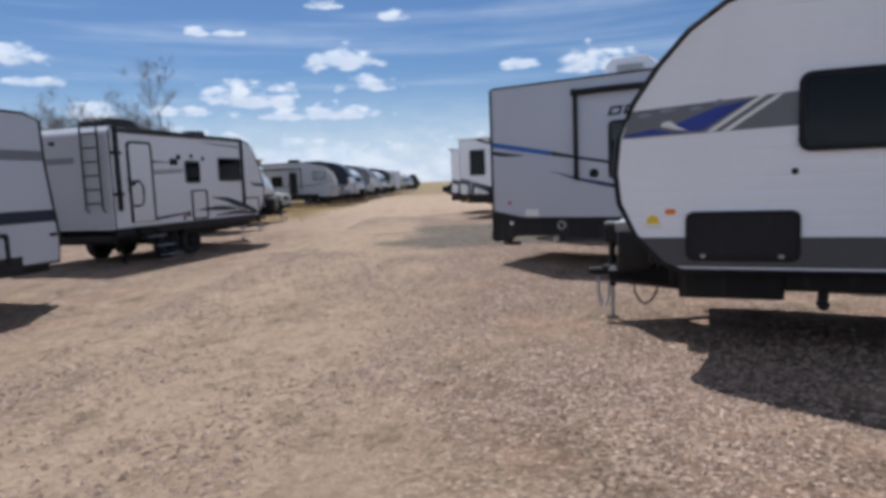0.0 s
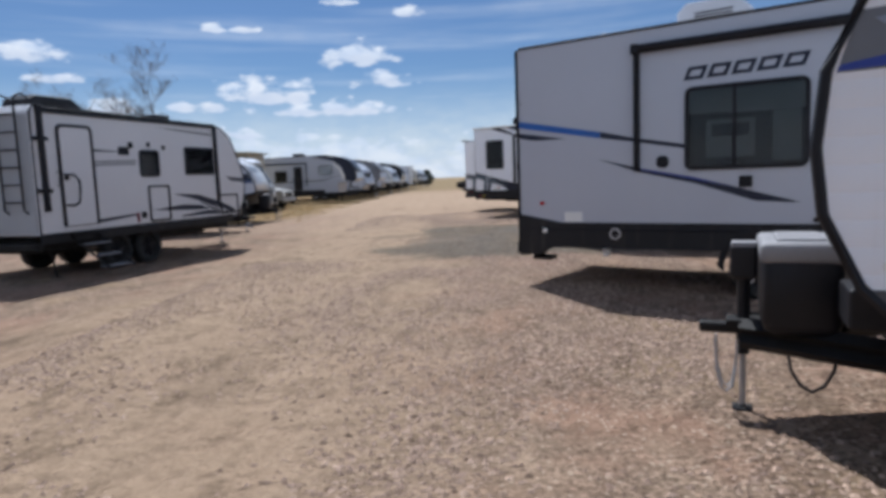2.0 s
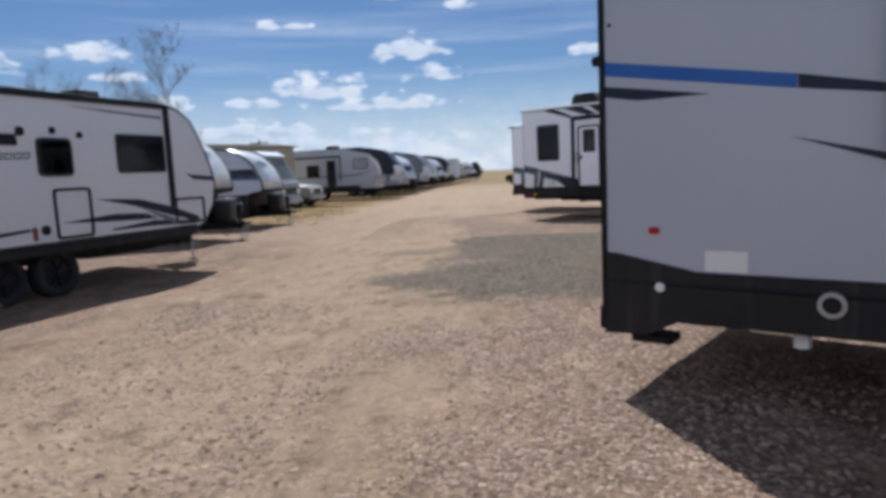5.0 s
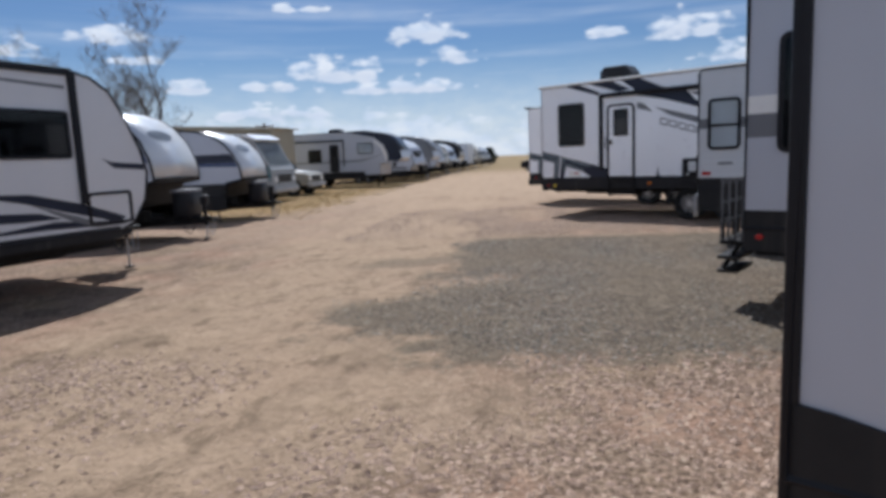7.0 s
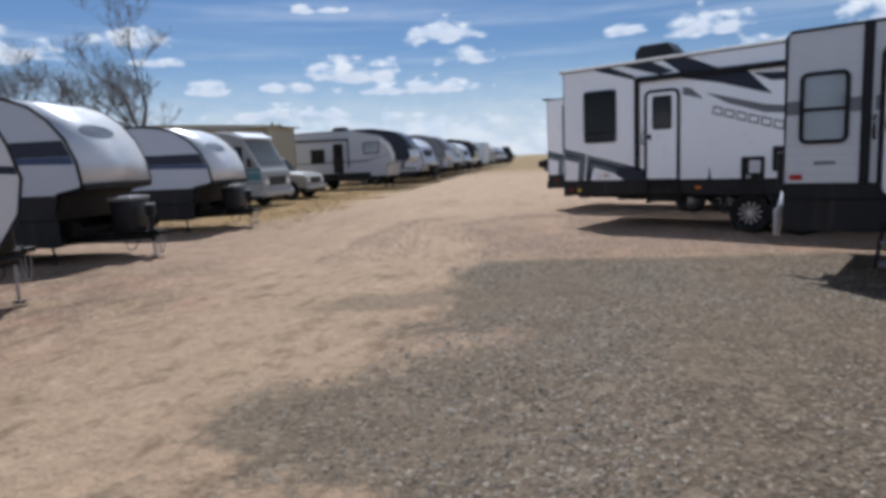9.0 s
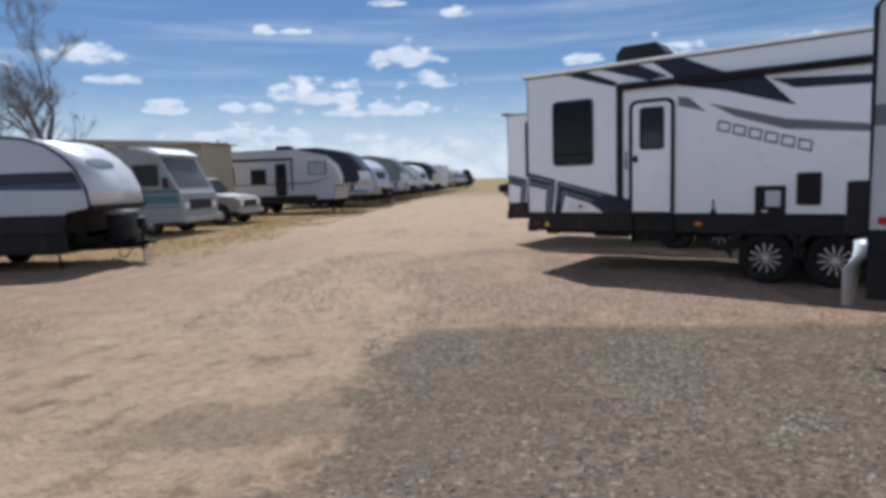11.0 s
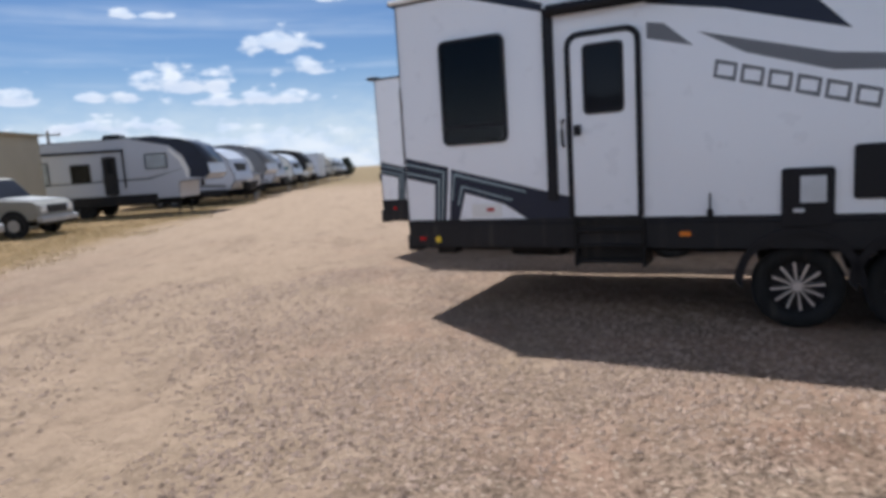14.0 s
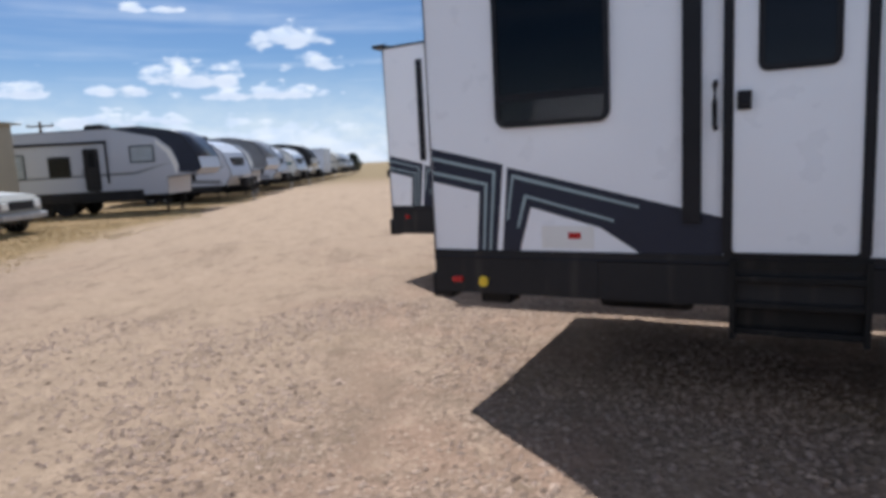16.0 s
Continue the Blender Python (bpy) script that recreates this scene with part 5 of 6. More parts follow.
def build_silver_caravan(x, y, ang, s, label, jack_v):
    """A small caravan with a rounded silver front, its nose at u = 0."""
    w = 2.15
    t = thing("travel_trailer", pose(x, y, 0, 0, 0, ang), label, "travel trailer", "silver-nosed caravans")
    arc = [(-1.75, 2.86), (-1.28, 2.81), (-0.86, 2.67), (-0.52, 2.43), (-0.25, 2.12), (-0.08, 1.75), (-0.02, 1.36)]
    back = [(-5.6, 2.86), (-5.75, 2.7), (-5.75, 0.8)]
    prof = [(u, z * s) for u, z in arc + [(-0.06, 1.3), (-0.5, 1.22), (-0.6, 0.8)] + back[::-1]]
    body(t, prof, w, PALE, 0.03)
    shell = B_()
    for i in range(len(arc) - 1):
        (a, za), (b, zb) = arc[i], arc[i + 1]
        d = Vector((b - a, 0, (zb - za) * s)).normalized()
        n = Vector((-d.z, 0, d.x)) * 0.012
        if n.x < 0:
            n = -n
        q = [shell.verts.new((a + n.x, yy, za * s + n.z)) for yy in (0.03, w - 0.03)] + [shell.verts.new((b + n.x, yy, zb * s + n.z)) for yy in (w - 0.03, 0.03)]
        shell.faces.new(q)
    bmesh.ops.remove_doubles(shell, verts=shell.verts, dist=0.004)
    cap = bmesh.ops.solidify(shell, geom=shell.faces[:], thickness=-0.01)
    part("front_cap", shell, SILVER, t, "rounded silver front cap", True)
    stripe(t, [(-5.7, 2.1 * s), (-0.3, 2.1 * s), (-0.17, 1.84 * s), (-5.7, 1.84 * s)], NAVY)
    stripe(t, [(-3.0, 1.84 * s), (-0.17, 1.835 * s), (-0.12, 1.7 * s), (-3.0, 1.78 * s)], INDIGO)
    # oval maker's badge on the cap
    bm = B_()
    d = Vector((0.27, 0, -0.31 * s)).normalized()
    n = Vector((-d.z, 0, d.x))
    at = Vector((-0.385, w / 2, 2.275 * s)) + n * 0.03
    vs = [bm.verts.new(at + Vector((0, 1, 0)) * 0.5 * math.cos(6.28319 * i / 24) + d * 0.15 * math.sin(6.28319 * i / 24)) for i in range(24)]
    f = bm.faces.new(vs)
    bmesh.ops.solidify(bm, geom=[f], thickness=0.006)
    part("badge", bm, BADGE, t, "blue-grey oval badge")
    # black undercut panel in place of the shaded void below the cap
    part("front_panel", prism(B_(), [(-0.02, 1.37 * s), (-0.04, 1.31 * s), (-0.48, 1.23 * s), (-0.58, 0.8 * s), (-0.54, 0.78 * s), (-0.44, 1.2 * s), (0.0, 1.27 * s), (0.02, 1.37 * s)], 0.02, w - 0.02), CHASSIS, t, "black lining put in for the dark void under the cap")
    # drawn low so that black also covers the shade beneath the floor
    skirt(t, -5.75, -0.55, 0.36, 0.84, w)
    stripe(t, [(-5.7, 0.84), (-0.6, 0.84), (-0.53, 1.2 * s), (-5.7, 1.2 * s)], SKIRT, "lower_band")
    window(t, -3.0, 1.35 * s, -2.2, 1.8 * s)
    chassis(t, -5.6, -0.3, w, 0.5, 0.75)
    axle(t, (-3.0, -3.8), w, 0.34, 0.1)
    # black box added where only deep shade lies under the floor
    part("belly_pan", box(B_(), -5.6, 0.12, 0.32, -0.75, w - 0.12, 0.6, 0.03), CHASSIS, t, "black box added to fill the shade underneath")
    hitch(t, -0.3, w, jack_v + 0.6, jack_v, LID, sign=1, z=0.4, gap=0.2, high=0.62, deep=0.03)
    air_conditioner(t, -3.6, 1.1, 2.86 * s, 0.8, 0.26)
    for u in (-1.0, -5.2):
        jack_leg(t, u, 0.3, 0.56, 0.0, 0.1)


def build_class_a_motorhome():
    w = 2.4
    t = thing("motorhome", pose(-10.3, 37.4, 0, 0, 0, -4), "white motorhome with teal stripes and slanted windscreen", "motorhome")
    prof = [(-7.5, 0.5), (-7.5, 2.95), (-1.5, 2.95), (-1.2, 2.85), (-0.75, 2.7), (-0.1, 1.55), (0.0, 1.4), (0.05, 0.7), (-0.05, 0.45), (-1.0, 0.42)]
    body(t, prof, w, DULL, 0.0)
    for z0, z1, m in ((1.42, 1.56, TEAL), (1.08, 1.36, TEAL), (0.95, 1.0, TEAL)):
        stripe(t, [(-7.4, z0), (-0.02, z0), (-0.08, z1), (-7.4, z1)], m)
    bm = B_()
    a, b = Vector((-0.72, 0, 2.62)), Vector((-0.13, 0, 1.6))
    n = Vector((1.02, 0, 0.59)).normalized() * 0.015
    q = [bm.verts.new(v + n + Vector((0, y, 0))) for v, y in ((a, 0.15), (a, w - 0.15), (b, w - 0.15), (b, 0.15))]
    bmesh.ops.solidify(bm, geom=[bm.faces.new(q)], thickness=0.012)
    ws = part("windscreen", bm, SCREEN, t, "slanted windscreen with the sky's reflection in its colour")
    part("front_cap", prism(B_(), [(-1.2, 2.86), (-0.74, 2.72), (-0.6, 2.75), (-1.1, 2.98), (-1.6, 3.0)], 0.0, w), WHITE, t, "white sun visor over the windscreen")
    part("grille", box(B_(), 0.03, 0.5, 0.85, 0.07, w - 0.5, 1.2, 0.01), BLACK, t)
    for y in (0.3, w - 0.3):
        part("headlight", box(B_(), 0.0, y - 0.14, 0.9, 0.075, y + 0.14, 1.1, 0.02), PAPER, t)
    part("bumper", box(B_(), -0.1, -0.02, 0.42, 0.16, w + 0.02, 0.66, 0.04), STEEL, t)
    for y in (0.7, 1.6):
        part("wiper", box(B_(), -0.2, y, 1.62, -0.15, y + 0.5, 1.66), BLACK, ws)
    window(t, -1.7, 1.68, -0.75, 2.4, 0.05)
    window(t, -3.6, 1.7, -1.85, 2.4, 0.05, 0.5)
    box(bm := B_(), -0.45, -0.3, 1.6, -0.35, -0.1, 1.95, 0.02)
    tube(bm, [(-0.4, 0.0, 1.6), (-0.4, -0.2, 1.65)], 0.02)
    part("wing_mirror", bm, BLACK, t)
    wheel(t, -1.2, 0.4, 0.02)
    wheel(t, -1.2, 0.4, w - 0.24)
    wheel(t, -5.2, 0.4, 0.02)
    wheel(t, -5.2, 0.4, w - 0.24)
    part("chassis_beam", box(B_(), -7.3, 0.4, 0.35, -0.2, w - 0.4, 0.5), CHASSIS, t)
    air_conditioner(t, -4.0, 1.2, 2.94, 0.8, 0.25)
    roof_vent(t, -2.4, 0.9, 2.94, 0.4, 0.12, PAPER)


def build_old_pickup():
    w = 1.95
    t = thing("pickup_truck", pose(-10.5, 42.7, 0, 0, 0, -6), "old silver-beige pickup truck with a long bonnet", "pickup truck")
    low = [(-5.4, 0.55), (-5.4, 1.2), (-1.4, 1.24), (-0.2, 1.16), (0.0, 1.02), (0.02, 0.6), (-0.25, 0.5)]
    b = part("body", prism(B_(), low, 0.0, w, 0.05), BEIGE, t, "silver-beige lower body and bonnet")
    # bonnet top in a paler paint, for the sky it reflects
    part("bonnet", prism(B_(), [(-1.35, 1.23), (-0.25, 1.15), (-0.25, 1.185), (-1.35, 1.3)], 0.12, w - 0.12, 0.02), DULL, b)
    part("cab", prism(B_(), [(-3.2, 1.2), (-3.1, 1.92), (-2.95, 1.97), (-2.05, 1.97), (-1.9, 1.92), (-1.3, 1.24)], 0.08, w - 0.08, 0.04), BEIGE, t)
    bm = B_()
    q = [bm.verts.new((u + 0.03, y, z + 0.02)) for u, y, z in ((-1.88, 0.2, 1.88), (-1.88, w - 0.2, 1.88), (-1.36, w - 0.16, 1.3), (-1.36, 0.16, 1.3))]
    bmesh.ops.solidify(bm, geom=[bm.faces.new(q)], thickness=0.01)
    part("windscreen", bm, NAVY, t, "dark raked windscreen")
    part("side_window", prism(B_(), [(-2.95, 1.32), (-2.9, 1.86), (-2.02, 1.86), (-1.58, 1.32)], 0.066, 0.1), NAVY, t)
    part("load_bed", box(B_(), -5.3, 0.1, 1.17, -3.3, w - 0.1, 1.205), BLACK, t)
    part("bed_rail", box(B_(), -5.4, -0.01, 1.17, -3.25, 0.07, 1.25, 0.012), BLACK, t)
    part("grille", box(B_(), -0.01, 0.45, 0.75, 0.05, w - 0.45, 1.0, 0.01), BLACK, t)
    for y in (0.26, w - 0.26):
        part("headlight", box(B_(), -0.02, y - 0.14, 0.78, 0.045, y + 0.14, 0.98, 0.02), PAPER, t)
    part("bumper", box(B_(), -0.08, -0.02, 0.45, 0.14, w + 0.02, 0.64, 0.03), STEEL, t)
    part("door", prism(B_(), rounded(-2.85, 0.62, -1.62, 1.26, 0.05), -0.008, 0.02, 0.004), BEIGE, t)
    part("door_handle", box(B_(), -2.75, -0.03, 1.1, -2.58, -0.006, 1.14, 0.005), STEEL, t)
    part("wing_mirror", box(B_(), -1.72, -0.22, 1.3, -1.62, 0.0, 1.52, 0.02), BLACK, t)
    for u in (-0.85, -4.3):
        wheel(t, u, 0.38, -0.02, rim=STEEL)
        wheel(t, u, 0.38, w - 0.2, rim=STEEL)
        # flat near-black disc on the body side for the shaded wheel opening
        part("wheel_arch", prism(B_(), disc(u, 0.42, 0.47, 24), -0.012, 0.03), INSIDE, t)
        part("wheel_cover", prism(B_(), disc(u, 0.38, 0.2, 18), -0.05, -0.03, 0.008), STEEL, t)
    part("underbody", box(B_(), -5.2, 0.2, 0.34, -0.2, w - 0.2, 0.55), CHASSIS, t)


def build_fifth_wheel(x, y, ang, label, full=True, s=1.0, dark=None, paint=None):
    """A fifth-wheel trailer: raised nose with a dark painted cap, u = 0 at the nose."""
    w = 2.5
    t = thing("fifth_wheel_trailer", pose(x, y, 0, 0, 0, ang), label, "fifth-wheel trailer")
    prof = [(u * s, z) for u, z in ((-10.5, 0.75), (-10.5, 3.4), (-2.6, 3.5), (-1.4, 3.32), (-0.75, 3.05), (-0.1, 2.2), (0.0, 1.75), (-0.3, 1.5), (-1.55, 1.45), (-1.6, 0.75))]
    body(t, prof, w, paint or OFFWHITE, 0.02)
    cap = [(u * s, z) for u, z in ((-3.9, 3.46), (-2.6, 3.49), (-1.4, 3.31), (-0.75, 3.04), (-0.11, 2.2), (-0.01, 1.75), (-0.3, 1.55), (-1.0, 1.6), (-1.05, 2.1), (-1.3, 2.6), (-1.9, 3.05), (-2.9, 3.25))]
    stripe(t, cap, dark or NAVY, "cap_graphic")
    bm = B_()
    for i in range(2, 5):
        a, b = prof[i], prof[i + 1]
        q = [bm.verts.new((a[0] + 0.012, yy, a[1] + 0.012)) for yy in (0.05, w - 0.05)] + [bm.verts.new((b[0] + 0.012, yy, b[1] + 0.012)) for yy in (w - 0.05, 0.05)]
        bm.faces.new(q)
    bmesh.ops.remove_doubles(bm, verts=bm.verts, dist=0.003)
    bmesh.ops.solidify(bm, geom=bm.faces[:], thickness=-0.01)
    part("front_cap", bm, dark or NAVY, t, "dark painted front cap", True)
    stripe(t, [(-1.95 * s, 2.95), (-1.3 * s, 2.5), (-1.0 * s, 1.9), (-1.15 * s, 1.5), (-1.25 * s, 1.9), (-1.5 * s, 2.4), (-1.95 * s, 2.8)], PAPER, y=-0.006)
    stripe(t, [(-10.0 * s, 1.62), (-3.0 * s, 1.7), (-1.2 * s, 2.05), (-3.0 * s, 1.6), (-10.0 * s, 1.55)], GREY, y=-0.006)
    skirt(t, -10.5 * s, -2.7 * s, 0.55, 0.98, w)
    window(t, -3.15 * s, 2.07, -2.05 * s, 2.75, blind=True)
    window(t, -6.85 * s, 1.6, -5.85 * s, 2.45)
    window(t, -8.6 * s, 1.6, -7.9 * s, 2.6, blind=True)
    door(t, -5.25 * s, 1.0, -4.55 * s, 2.72, paint=SKIRT if full else None)
    awning(t, -9.6 * s, -4.15 * s, 2.95, (-9.5 * s, -4.2 * s), 1.3)
    chassis(t, -10.3 * s, -1.7 * s, w, 0.5, 0.75)
    axle(t, (-6.4 * s, -7.3 * s), w, 0.4, 0.08, rim=BLACK)
    for y_ in (0.5, w - 0.5):
        tube(bm := B_(), [(-1.9 * s, y_, 0.8), (-1.9 * s, y_, 0.03)], 0.05)
        box(bm, -1.9 * s - 0.12, y_ - 0.12, -0.01, -1.9 * s + 0.12, y_ + 0.12, 0.03)
        part("landing_leg", bm, CHASSIS, t)
    tube(bm := B_(), [(-0.9 * s, w / 2, 1.6), (-0.9 * s, w / 2, 1.2)], 0.09)
    part("king_pin", bm, CHASSIS, t)
    part("belly_box", box(B_(), -4.6 * s, 0.2, 0.5, -2.7 * s, w - 0.2, 0.78), SKIRT, t)
    air_conditioner(t, -5.6 * s, 1.2, 3.44, 0.9, 0.3)
    return t


def build_far_trailer(x, y, ang, label, top, paint, band, kind):
    """A trailer further down the row; kind 0: sloped nose, 1: round nose, 2: square rear."""
    w = 2.45
    t = thing("travel_trailer", pose(x, y, 0, 0, 0, ang), label, "travel trailer", "trailers down the left row")
    nose = {0: [(-0.9, top), (-0.35, top - 0.35), (0.0, 1.5), (-0.1, 1.1), (-0.5, 0.8)],
            1: [(-1.5, top), (-0.9, top - 0.2), (-0.4, top - 0.6), (-0.05, 1.6), (0.0, 1.3), (-0.4, 0.8)],
            2: [(0.0, top), (0.0, 0.8)]}[kind]
    body(t, [(-7.2, 0.8), (-7.2, top)] + nose, w, paint, 0.025)
    stripe(t, [(-7.1, 1.95), (-0.45, 1.95), (-0.4, 1.7), (-7.1, 1.75)], band)
    stripe(t, [(-4.5, 1.3), (-0.6, 1.1), (-0.5, 0.9), (-4.5, 1.1)], GREY)
    skirt(t, -7.2, -0.6, 0.55, 0.84, w)
    window(t, -1.9, 1.75, -1.1, 2.3)
    window(t, -5.4, 1.75, -4.6, 2.3)
    door(t, -3.2, 0.85, -2.5, 2.6)
    if kind != 2:
        part("front_window", box(B_(), -0.3, 0.6, 1.75, -0.02 if kind == 0 else -0.12, w - 0.6, 2.2, 0.03), BLACK, t)
        hitch(t, -0.3, w, 1.0, 0.5, sign=1, z=0.55)
    chassis(t, -7.1, -0.5, w, 0.5, 0.8)
    axle(t, (-3.7, -4.5), w, 0.35, 0.1)
    jack_leg(t, -0.9, 0.3, 0.55)
    air_conditioner(t, -4.0, 1.2, top)


def build_shed():
    t = thing("metal_shed", pose(-13.6, 46.2, 0, 0, 0, -4), "tan ribbed-steel shed with a low roof", "shed")
    L, d, h = 13.0, 3.0, 3.65
    part("wall", box(B_(), -L, 0.0, 0.0, 0.0, 0.1, h), TAN, t)
    part("wall", box(B_(), -0.1, 0.1, 0.0, 0.0, d, h), TAN, t)
    part("wall", box(B_(), -L, 0.1, 0.0, -L + 0.1, d, h), TAN, t)
    part("wall", box(B_(), -L + 0.1, d - 0.1, 0.0, -0.1, d, h), TAN, t)
    me = None
    for i in range(43):
        bm = box(B_(), -0.04, -0.03, 0.0, 0.04, 0.0, h - 0.1)
        r = part("rib", bm, TAN, t)
        if me is None:
            me = r.data
        else:
            r.data = me
        r.location = (-0.15 - i * 0.3, 0, 0)
    prism(bm := B_(), [(-L - 0.3, h), (0.25, h), (0.25, h + 0.06), (-L / 2, h + 0.42), (-L - 0.3, h + 0.06)], -0.25, d + 0.25)
    part("roof", bm, TAN, t)
    part("gutter", box(B_(), -L - 0.3, -0.33, h - 0.04, 0.25, -0.25, h + 0.05, 0.01), CREAM, t)
    part("door", box(B_(), -7.5, -0.05, 0.0, -4.0, -0.031, 2.8), CREAM, t)


# ---- bare trees and far things ----
def bare_tree(x, y, high, seed, label, stems=2):
    rng = random.Random(seed)
    t = thing("bare_tree", pose(x, y, -0.05), label, "tree", "leafless trees behind the trailers")
    trunk, twigs = B_(), B_()

    def grow(p, d, length, r, depth):
        n = 6
        pts, rr = [p], [r]
        for i in range(n):
            d = (d + Vector((rng.uniform(-1, 1), rng.uniform(-1, 1), rng.uniform(-0.1, 0.5))) * 0.16).normalized()
            pts.append(pts[-1] + d * length / n)
            rr.append(r * (1 - 0.6 * (i + 1) / n))
        tube(trunk if depth < 2 else twigs, pts, rr, 7 if depth < 2 else (4 if depth < 4 else 3))
        if depth >= 5:
            return
        for i in range((6, 5, 5, 5, 4)[depth]):
            k = rng.randint(2, n)
            side = Vector((rng.uniform(-1, 1), rng.uniform(-1, 1), 0.0)).normalized()
            nd = (d * 0.9 + side * rng.uniform(0.45, 1.0) + Vector((0, 0, 0.15))).normalized()
            grow(pts[k], nd, length * rng.uniform(0.42, 0.66), max(rr[k] * rng.uniform(0.5, 0.75), 0.006), depth + 1)

    for i in range(stems):
        lean = Vector((rng.uniform(-0.3, 0.3), rng.uniform(-0.3, 0.3), 1)).normalized()
        grow(Vector((rng.uniform(-0.3, 0.3), rng.uniform(-0.3, 0.3), 0)), lean, high * 0.56, 0.17, 0)
    part("trunk", trunk, BARK, t, "grey-brown trunk and limbs", True)
    part("crown", twigs, BARK, t, "fine leafless twigs")


def far_shrub(x, y, s, seed):
    rng = random.Random(seed)
    t = thing("tree", pose(x, y, 0), "small dark evergreen tree at the end of the row", "tree")
    tube(bm := B_(), [(0, 0, 0), (0, 0, s * 0.5)], [0.15, 0.08])
    part("trunk", bm, BARK, t)
    bm = B_()
    for i in range(2600):
        a, q = rng.uniform(0, 6.28), rng.uniform(0, 1) ** 0.5
        z = rng.uniform(0.15, 1.0)
        r = s * 0.45 * (1.1 - abs(z - 0.45) * 1.4) * q
        c = Vector((r * math.cos(a), r * math.sin(a), z * s))
        d = [Vector((rng.uniform(-1, 1), rng.uniform(-1, 1), rng.uniform(-1, 1))) * 0.16 for _ in range(3)]
        bm.faces.new([bm.verts.new(c + v) for v in d])
    part("crown", bm, LEAF, t)


def utility_pole(x, y):
    t = thing("utility_pole", pose(x, y, 0), "weathered wooden utility pole with a crossarm", "utility pole")
    tube(bm := B_(), [(0, 0, 0), (0, 0, 6.0)], [0.14, 0.1], 10)
    part("pole", bm, WOOD, t)
    part("crossarm", box(B_(), -1.0, -0.06, 5.6, 1.0, 0.06, 5.72), WOOD, t)
    for u in (-0.9, 0.0, 0.9):
        tube(bm := B_(), [(u, 0, 5.72), (u, 0, 5.86)], 0.05)
        part("insulator", bm, STEEL, t)


def parked_car(x, y, ang, label, m):
    t = thing("car", pose(x, y, 0, 0, 0, ang), label, "car")
    part("body", prism(B_(), [(-2.3, 0.35), (-2.35, 0.85), (-2.1, 1.0), (-1.5, 1.05), (-0.9, 1.55), (0.6, 1.6), (1.2, 1.1), (2.1, 0.95), (2.3, 0.75), (2.3, 0.35)], 0.0, 1.8, 0.06), m, t)
    part("side_window", prism(B_(), [(-1.3, 1.08), (-0.82, 1.46), (0.52, 1.5), (0.98, 1.1)], -0.01, 0.01), NAVY, t)
    for u in (-1.45, 1.45):
        wheel(t, u, 0.33, -0.01)
        wheel(t, u, 0.33, 1.6)


LEAF = surface("dark_evergreen", (0.035, 0.045, 0.03), 0.8, vary=0.3, scale=20)

build_white_blue_caravan()
build_grey_toy_hauler()
build_banded_trailer()
build_slide_out_trailer()
build_white_toy_hauler()
build_next_toy_hauler()
build_first_left_trailer()
build_laddered_trailer()
build_silver_caravan(-7.5, 23.69, 2, 1.05, "small caravan with rounded silver front and dark blue stripe", 0.55)
build_silver_caravan(-7.8, 28.79, 2, 0.95, "small caravan with silver rounded nose and blue band", 0.45)
build_class_a_motorhome()
build_old_pickup()
build_shed()
build_fifth_wheel(-7.1, 50.8, -4, "pale fifth-wheel trailer with a dark swooping nose", True, 0.9, None, PALE)
build_fifth_wheel(-6.9, 64.0, -9, "pale fifth-wheel trailer with a grey nose down the row", False, 0.9, GREY, PALE)
build_fifth_wheel(-6.2, 80.5, -7, "cream fifth-wheel trailer with a charcoal nose", False, 0.95, SKIRT, CREAM)
for x, y, ang, label, top, paint, band, kind in (
        (-7.3, 56.5, -12, "white trailer with a rounded nose in the row", 3.05, PALE, GREY, 1),
        (-7.7, 60.2, -3, "pale grey trailer with a dark band and sloped nose", 2.85, SILVER, NAVY, 0),
        (-7.2, 68.8, -10, "off-white trailer with a maroon stripe", 3.15, PALE, MAROON, 1),
        (-7.6, 72.6, -4, "aged cream trailer with a grey stripe", 2.75, CREAM, GREY, 0),
        (-6.9, 76.4, -12, "silver trailer with a teal stripe", 3.05, SILVER, TEAL, 1),
        (-6.7, 86.0, -5, "white trailer with a navy stripe, sloped nose", 2.9, WHITE, NAVY, 0),
        (-6.2, 90.6, -11, "pale grey trailer with a broad grey band", 3.2, PALE, GREY, 2),
        (-6.4, 96.0, -6, "white trailer far down the row", 2.9, WHITE, NAVY, 0),
        (-5.6, 102.0, -9, "cream trailer far down the row", 3.1, CREAM, GREY, 1),
        (-5.5, 108.5, -8, "pale trailer near the row's far end", 2.95, PALE, GREY, 0),
        (-5.2, 116.0, -8, "white trailer at the row's far end", 3.0, SILVER, GREY, 1)):
    build_far_trailer(x, y, ang, label, top, paint, band, kind)
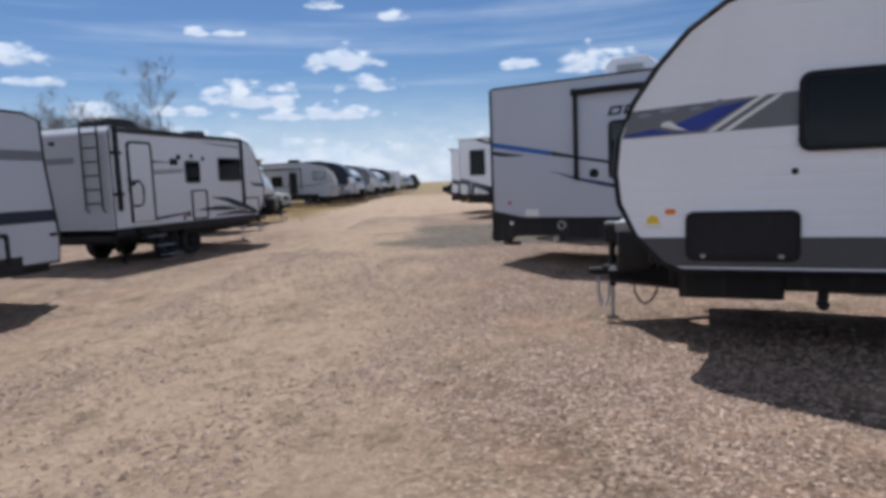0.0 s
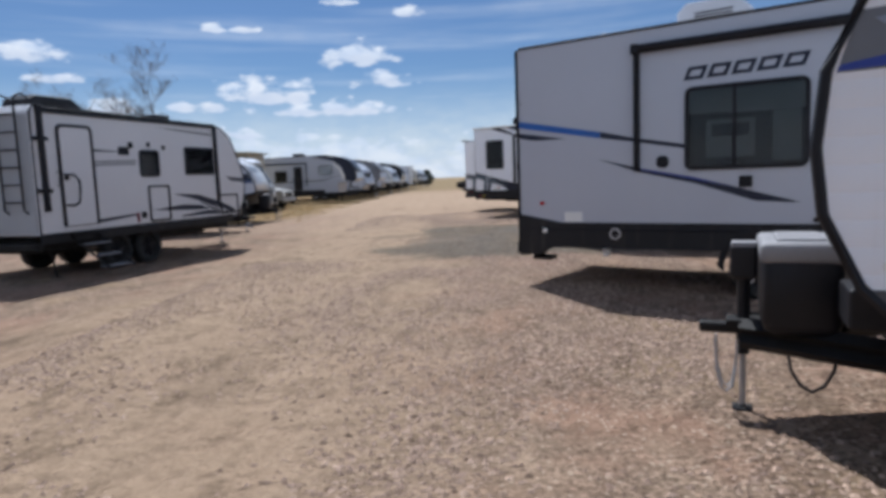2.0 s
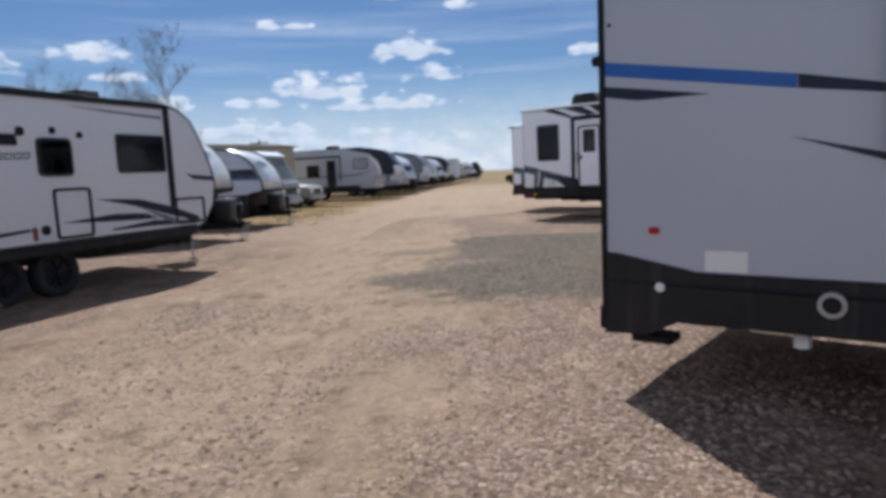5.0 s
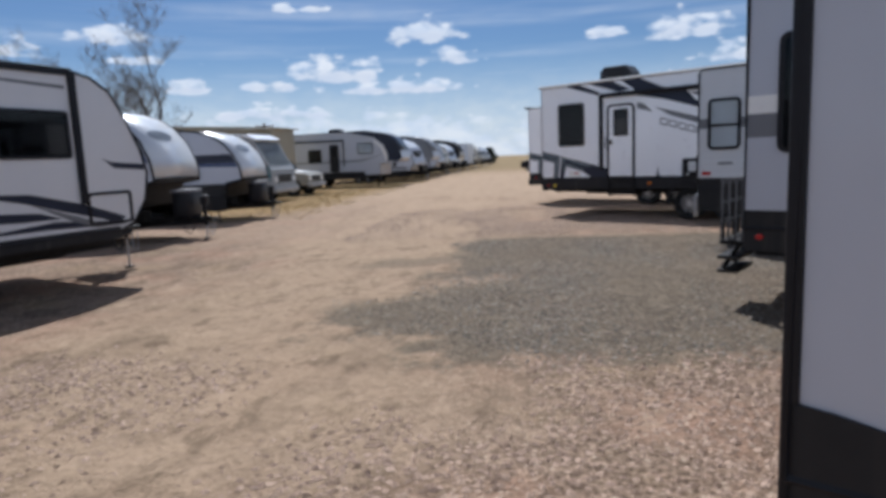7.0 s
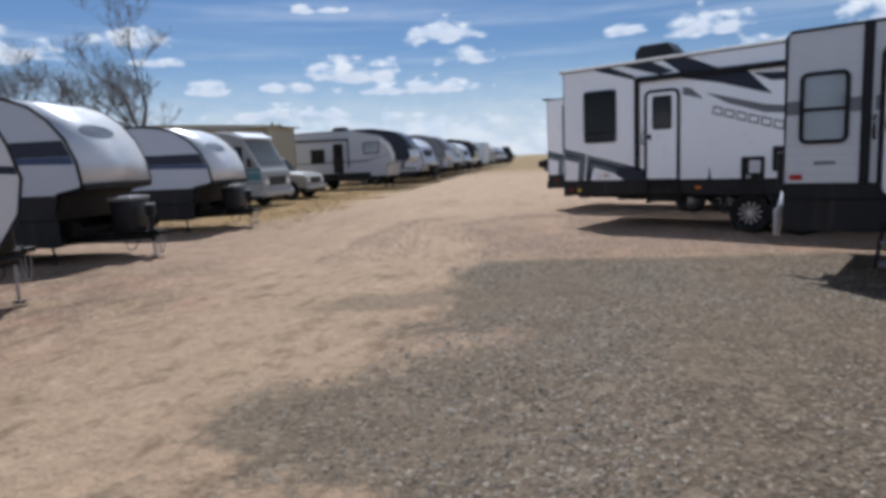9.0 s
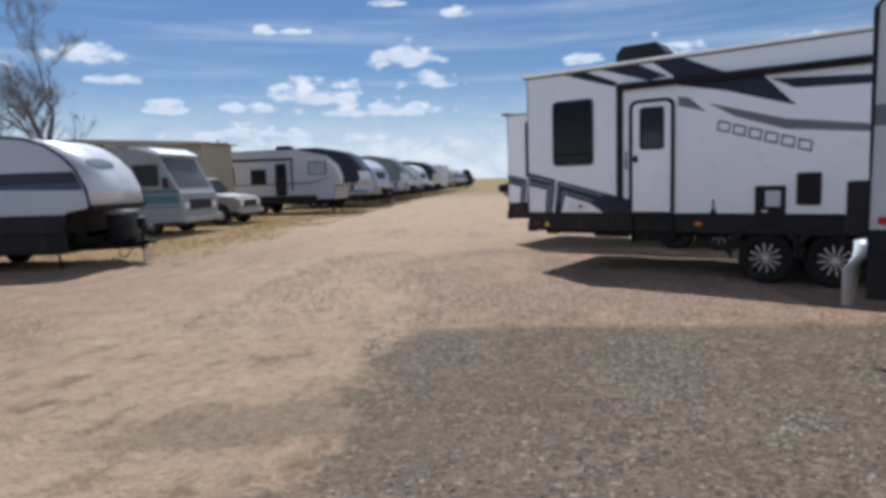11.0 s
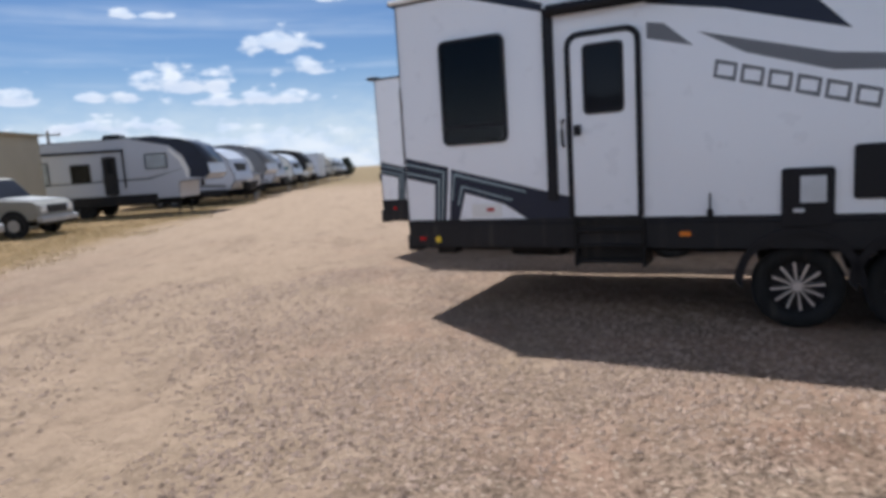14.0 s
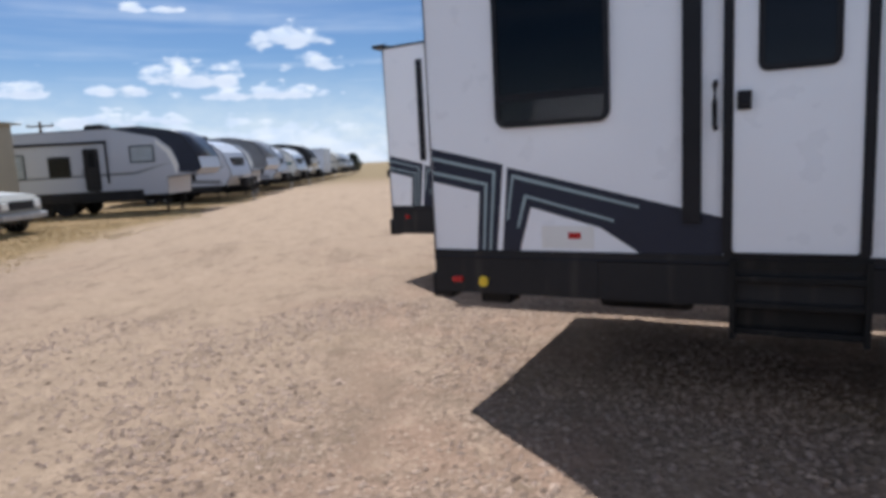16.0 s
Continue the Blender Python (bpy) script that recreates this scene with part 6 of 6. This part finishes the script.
bare_tree(-17.3, 41.2, 8.4, 3, "leafless tree with tall upright limbs", 1)
bare_tree(-19.2, 41.0, 7.8, 8, "leafless tree with forked grey limbs", 1)
bare_tree(-22.2, 40.6, 7.2, 14, "leafless leaning tree behind the parked trailers", 2)
far_shrub(-5.2, 124.0, 3.0, 5)
utility_pole(-26.4, 77.1)
parked_car(2.2, 74.0, -30, "dark parked car beside the lane", BLACK)

build_stones("pink_gravel", "loose pinkish and tan crushed stones", 125000, (-4.0, 4.0, 2.0, 15.6), (0.18, 0.118, 0.08), (0.54, 0.39, 0.29), 0.032, 11)
build_stones("grey_gravel", "loose grey crushed stones", 36000, (-2.5, 4.5, 15.6, 23.0), (0.07, 0.06, 0.047), (0.34, 0.295, 0.235), 0.028, 12)
build_stones("tan_gravel", "loose tan stones", 60000, (-3.5, 4.0, 23.6, 31.0), (0.19, 0.128, 0.088), (0.5, 0.365, 0.27), 0.03, 13)


def build_dry_grass(count, seed):
    """Tufts of dead grass on the verge below the left-hand row; one object of many blades."""
    rng = np.random.default_rng(seed)
    vs, fs = [], []
    while len(fs) < count:
        x, y = rng.uniform(-13.0, -6.3), rng.uniform(29.0, 62.0)
        if rng.random() > 0.25 + 0.9 * noise.noise(Vector((x * 0.6, y * 0.35, 5.0))) + (0.3 if x < -7.5 else 0.0):
            continue
        z = relief(x, y) - 0.01
        for i in range(5):
            a, h, s = rng.uniform(0, 6.28), rng.uniform(0.02, 0.07), rng.uniform(0.008, 0.016)
            px, py = x + rng.normal(0, 0.05), y + rng.normal(0, 0.05)
            n = len(vs)
            vs += [(px - s * math.sin(a), py + s * math.cos(a), z), (px + s * math.sin(a), py - s * math.cos(a), z),
                   (px + h * 0.6 * math.cos(a), py + h * 0.6 * math.sin(a), z + h)]
            fs.append((n, n + 1, n + 2))
    me = bpy.data.meshes.new("dry_grass")
    me.from_pydata(vs, [], fs)
    me.materials.append(STRAW)
    tagged(new("dry_grass", me), "straw-coloured dead grass on the verge", "grass", kind="stuff")


build_dry_grass(30000, 21)
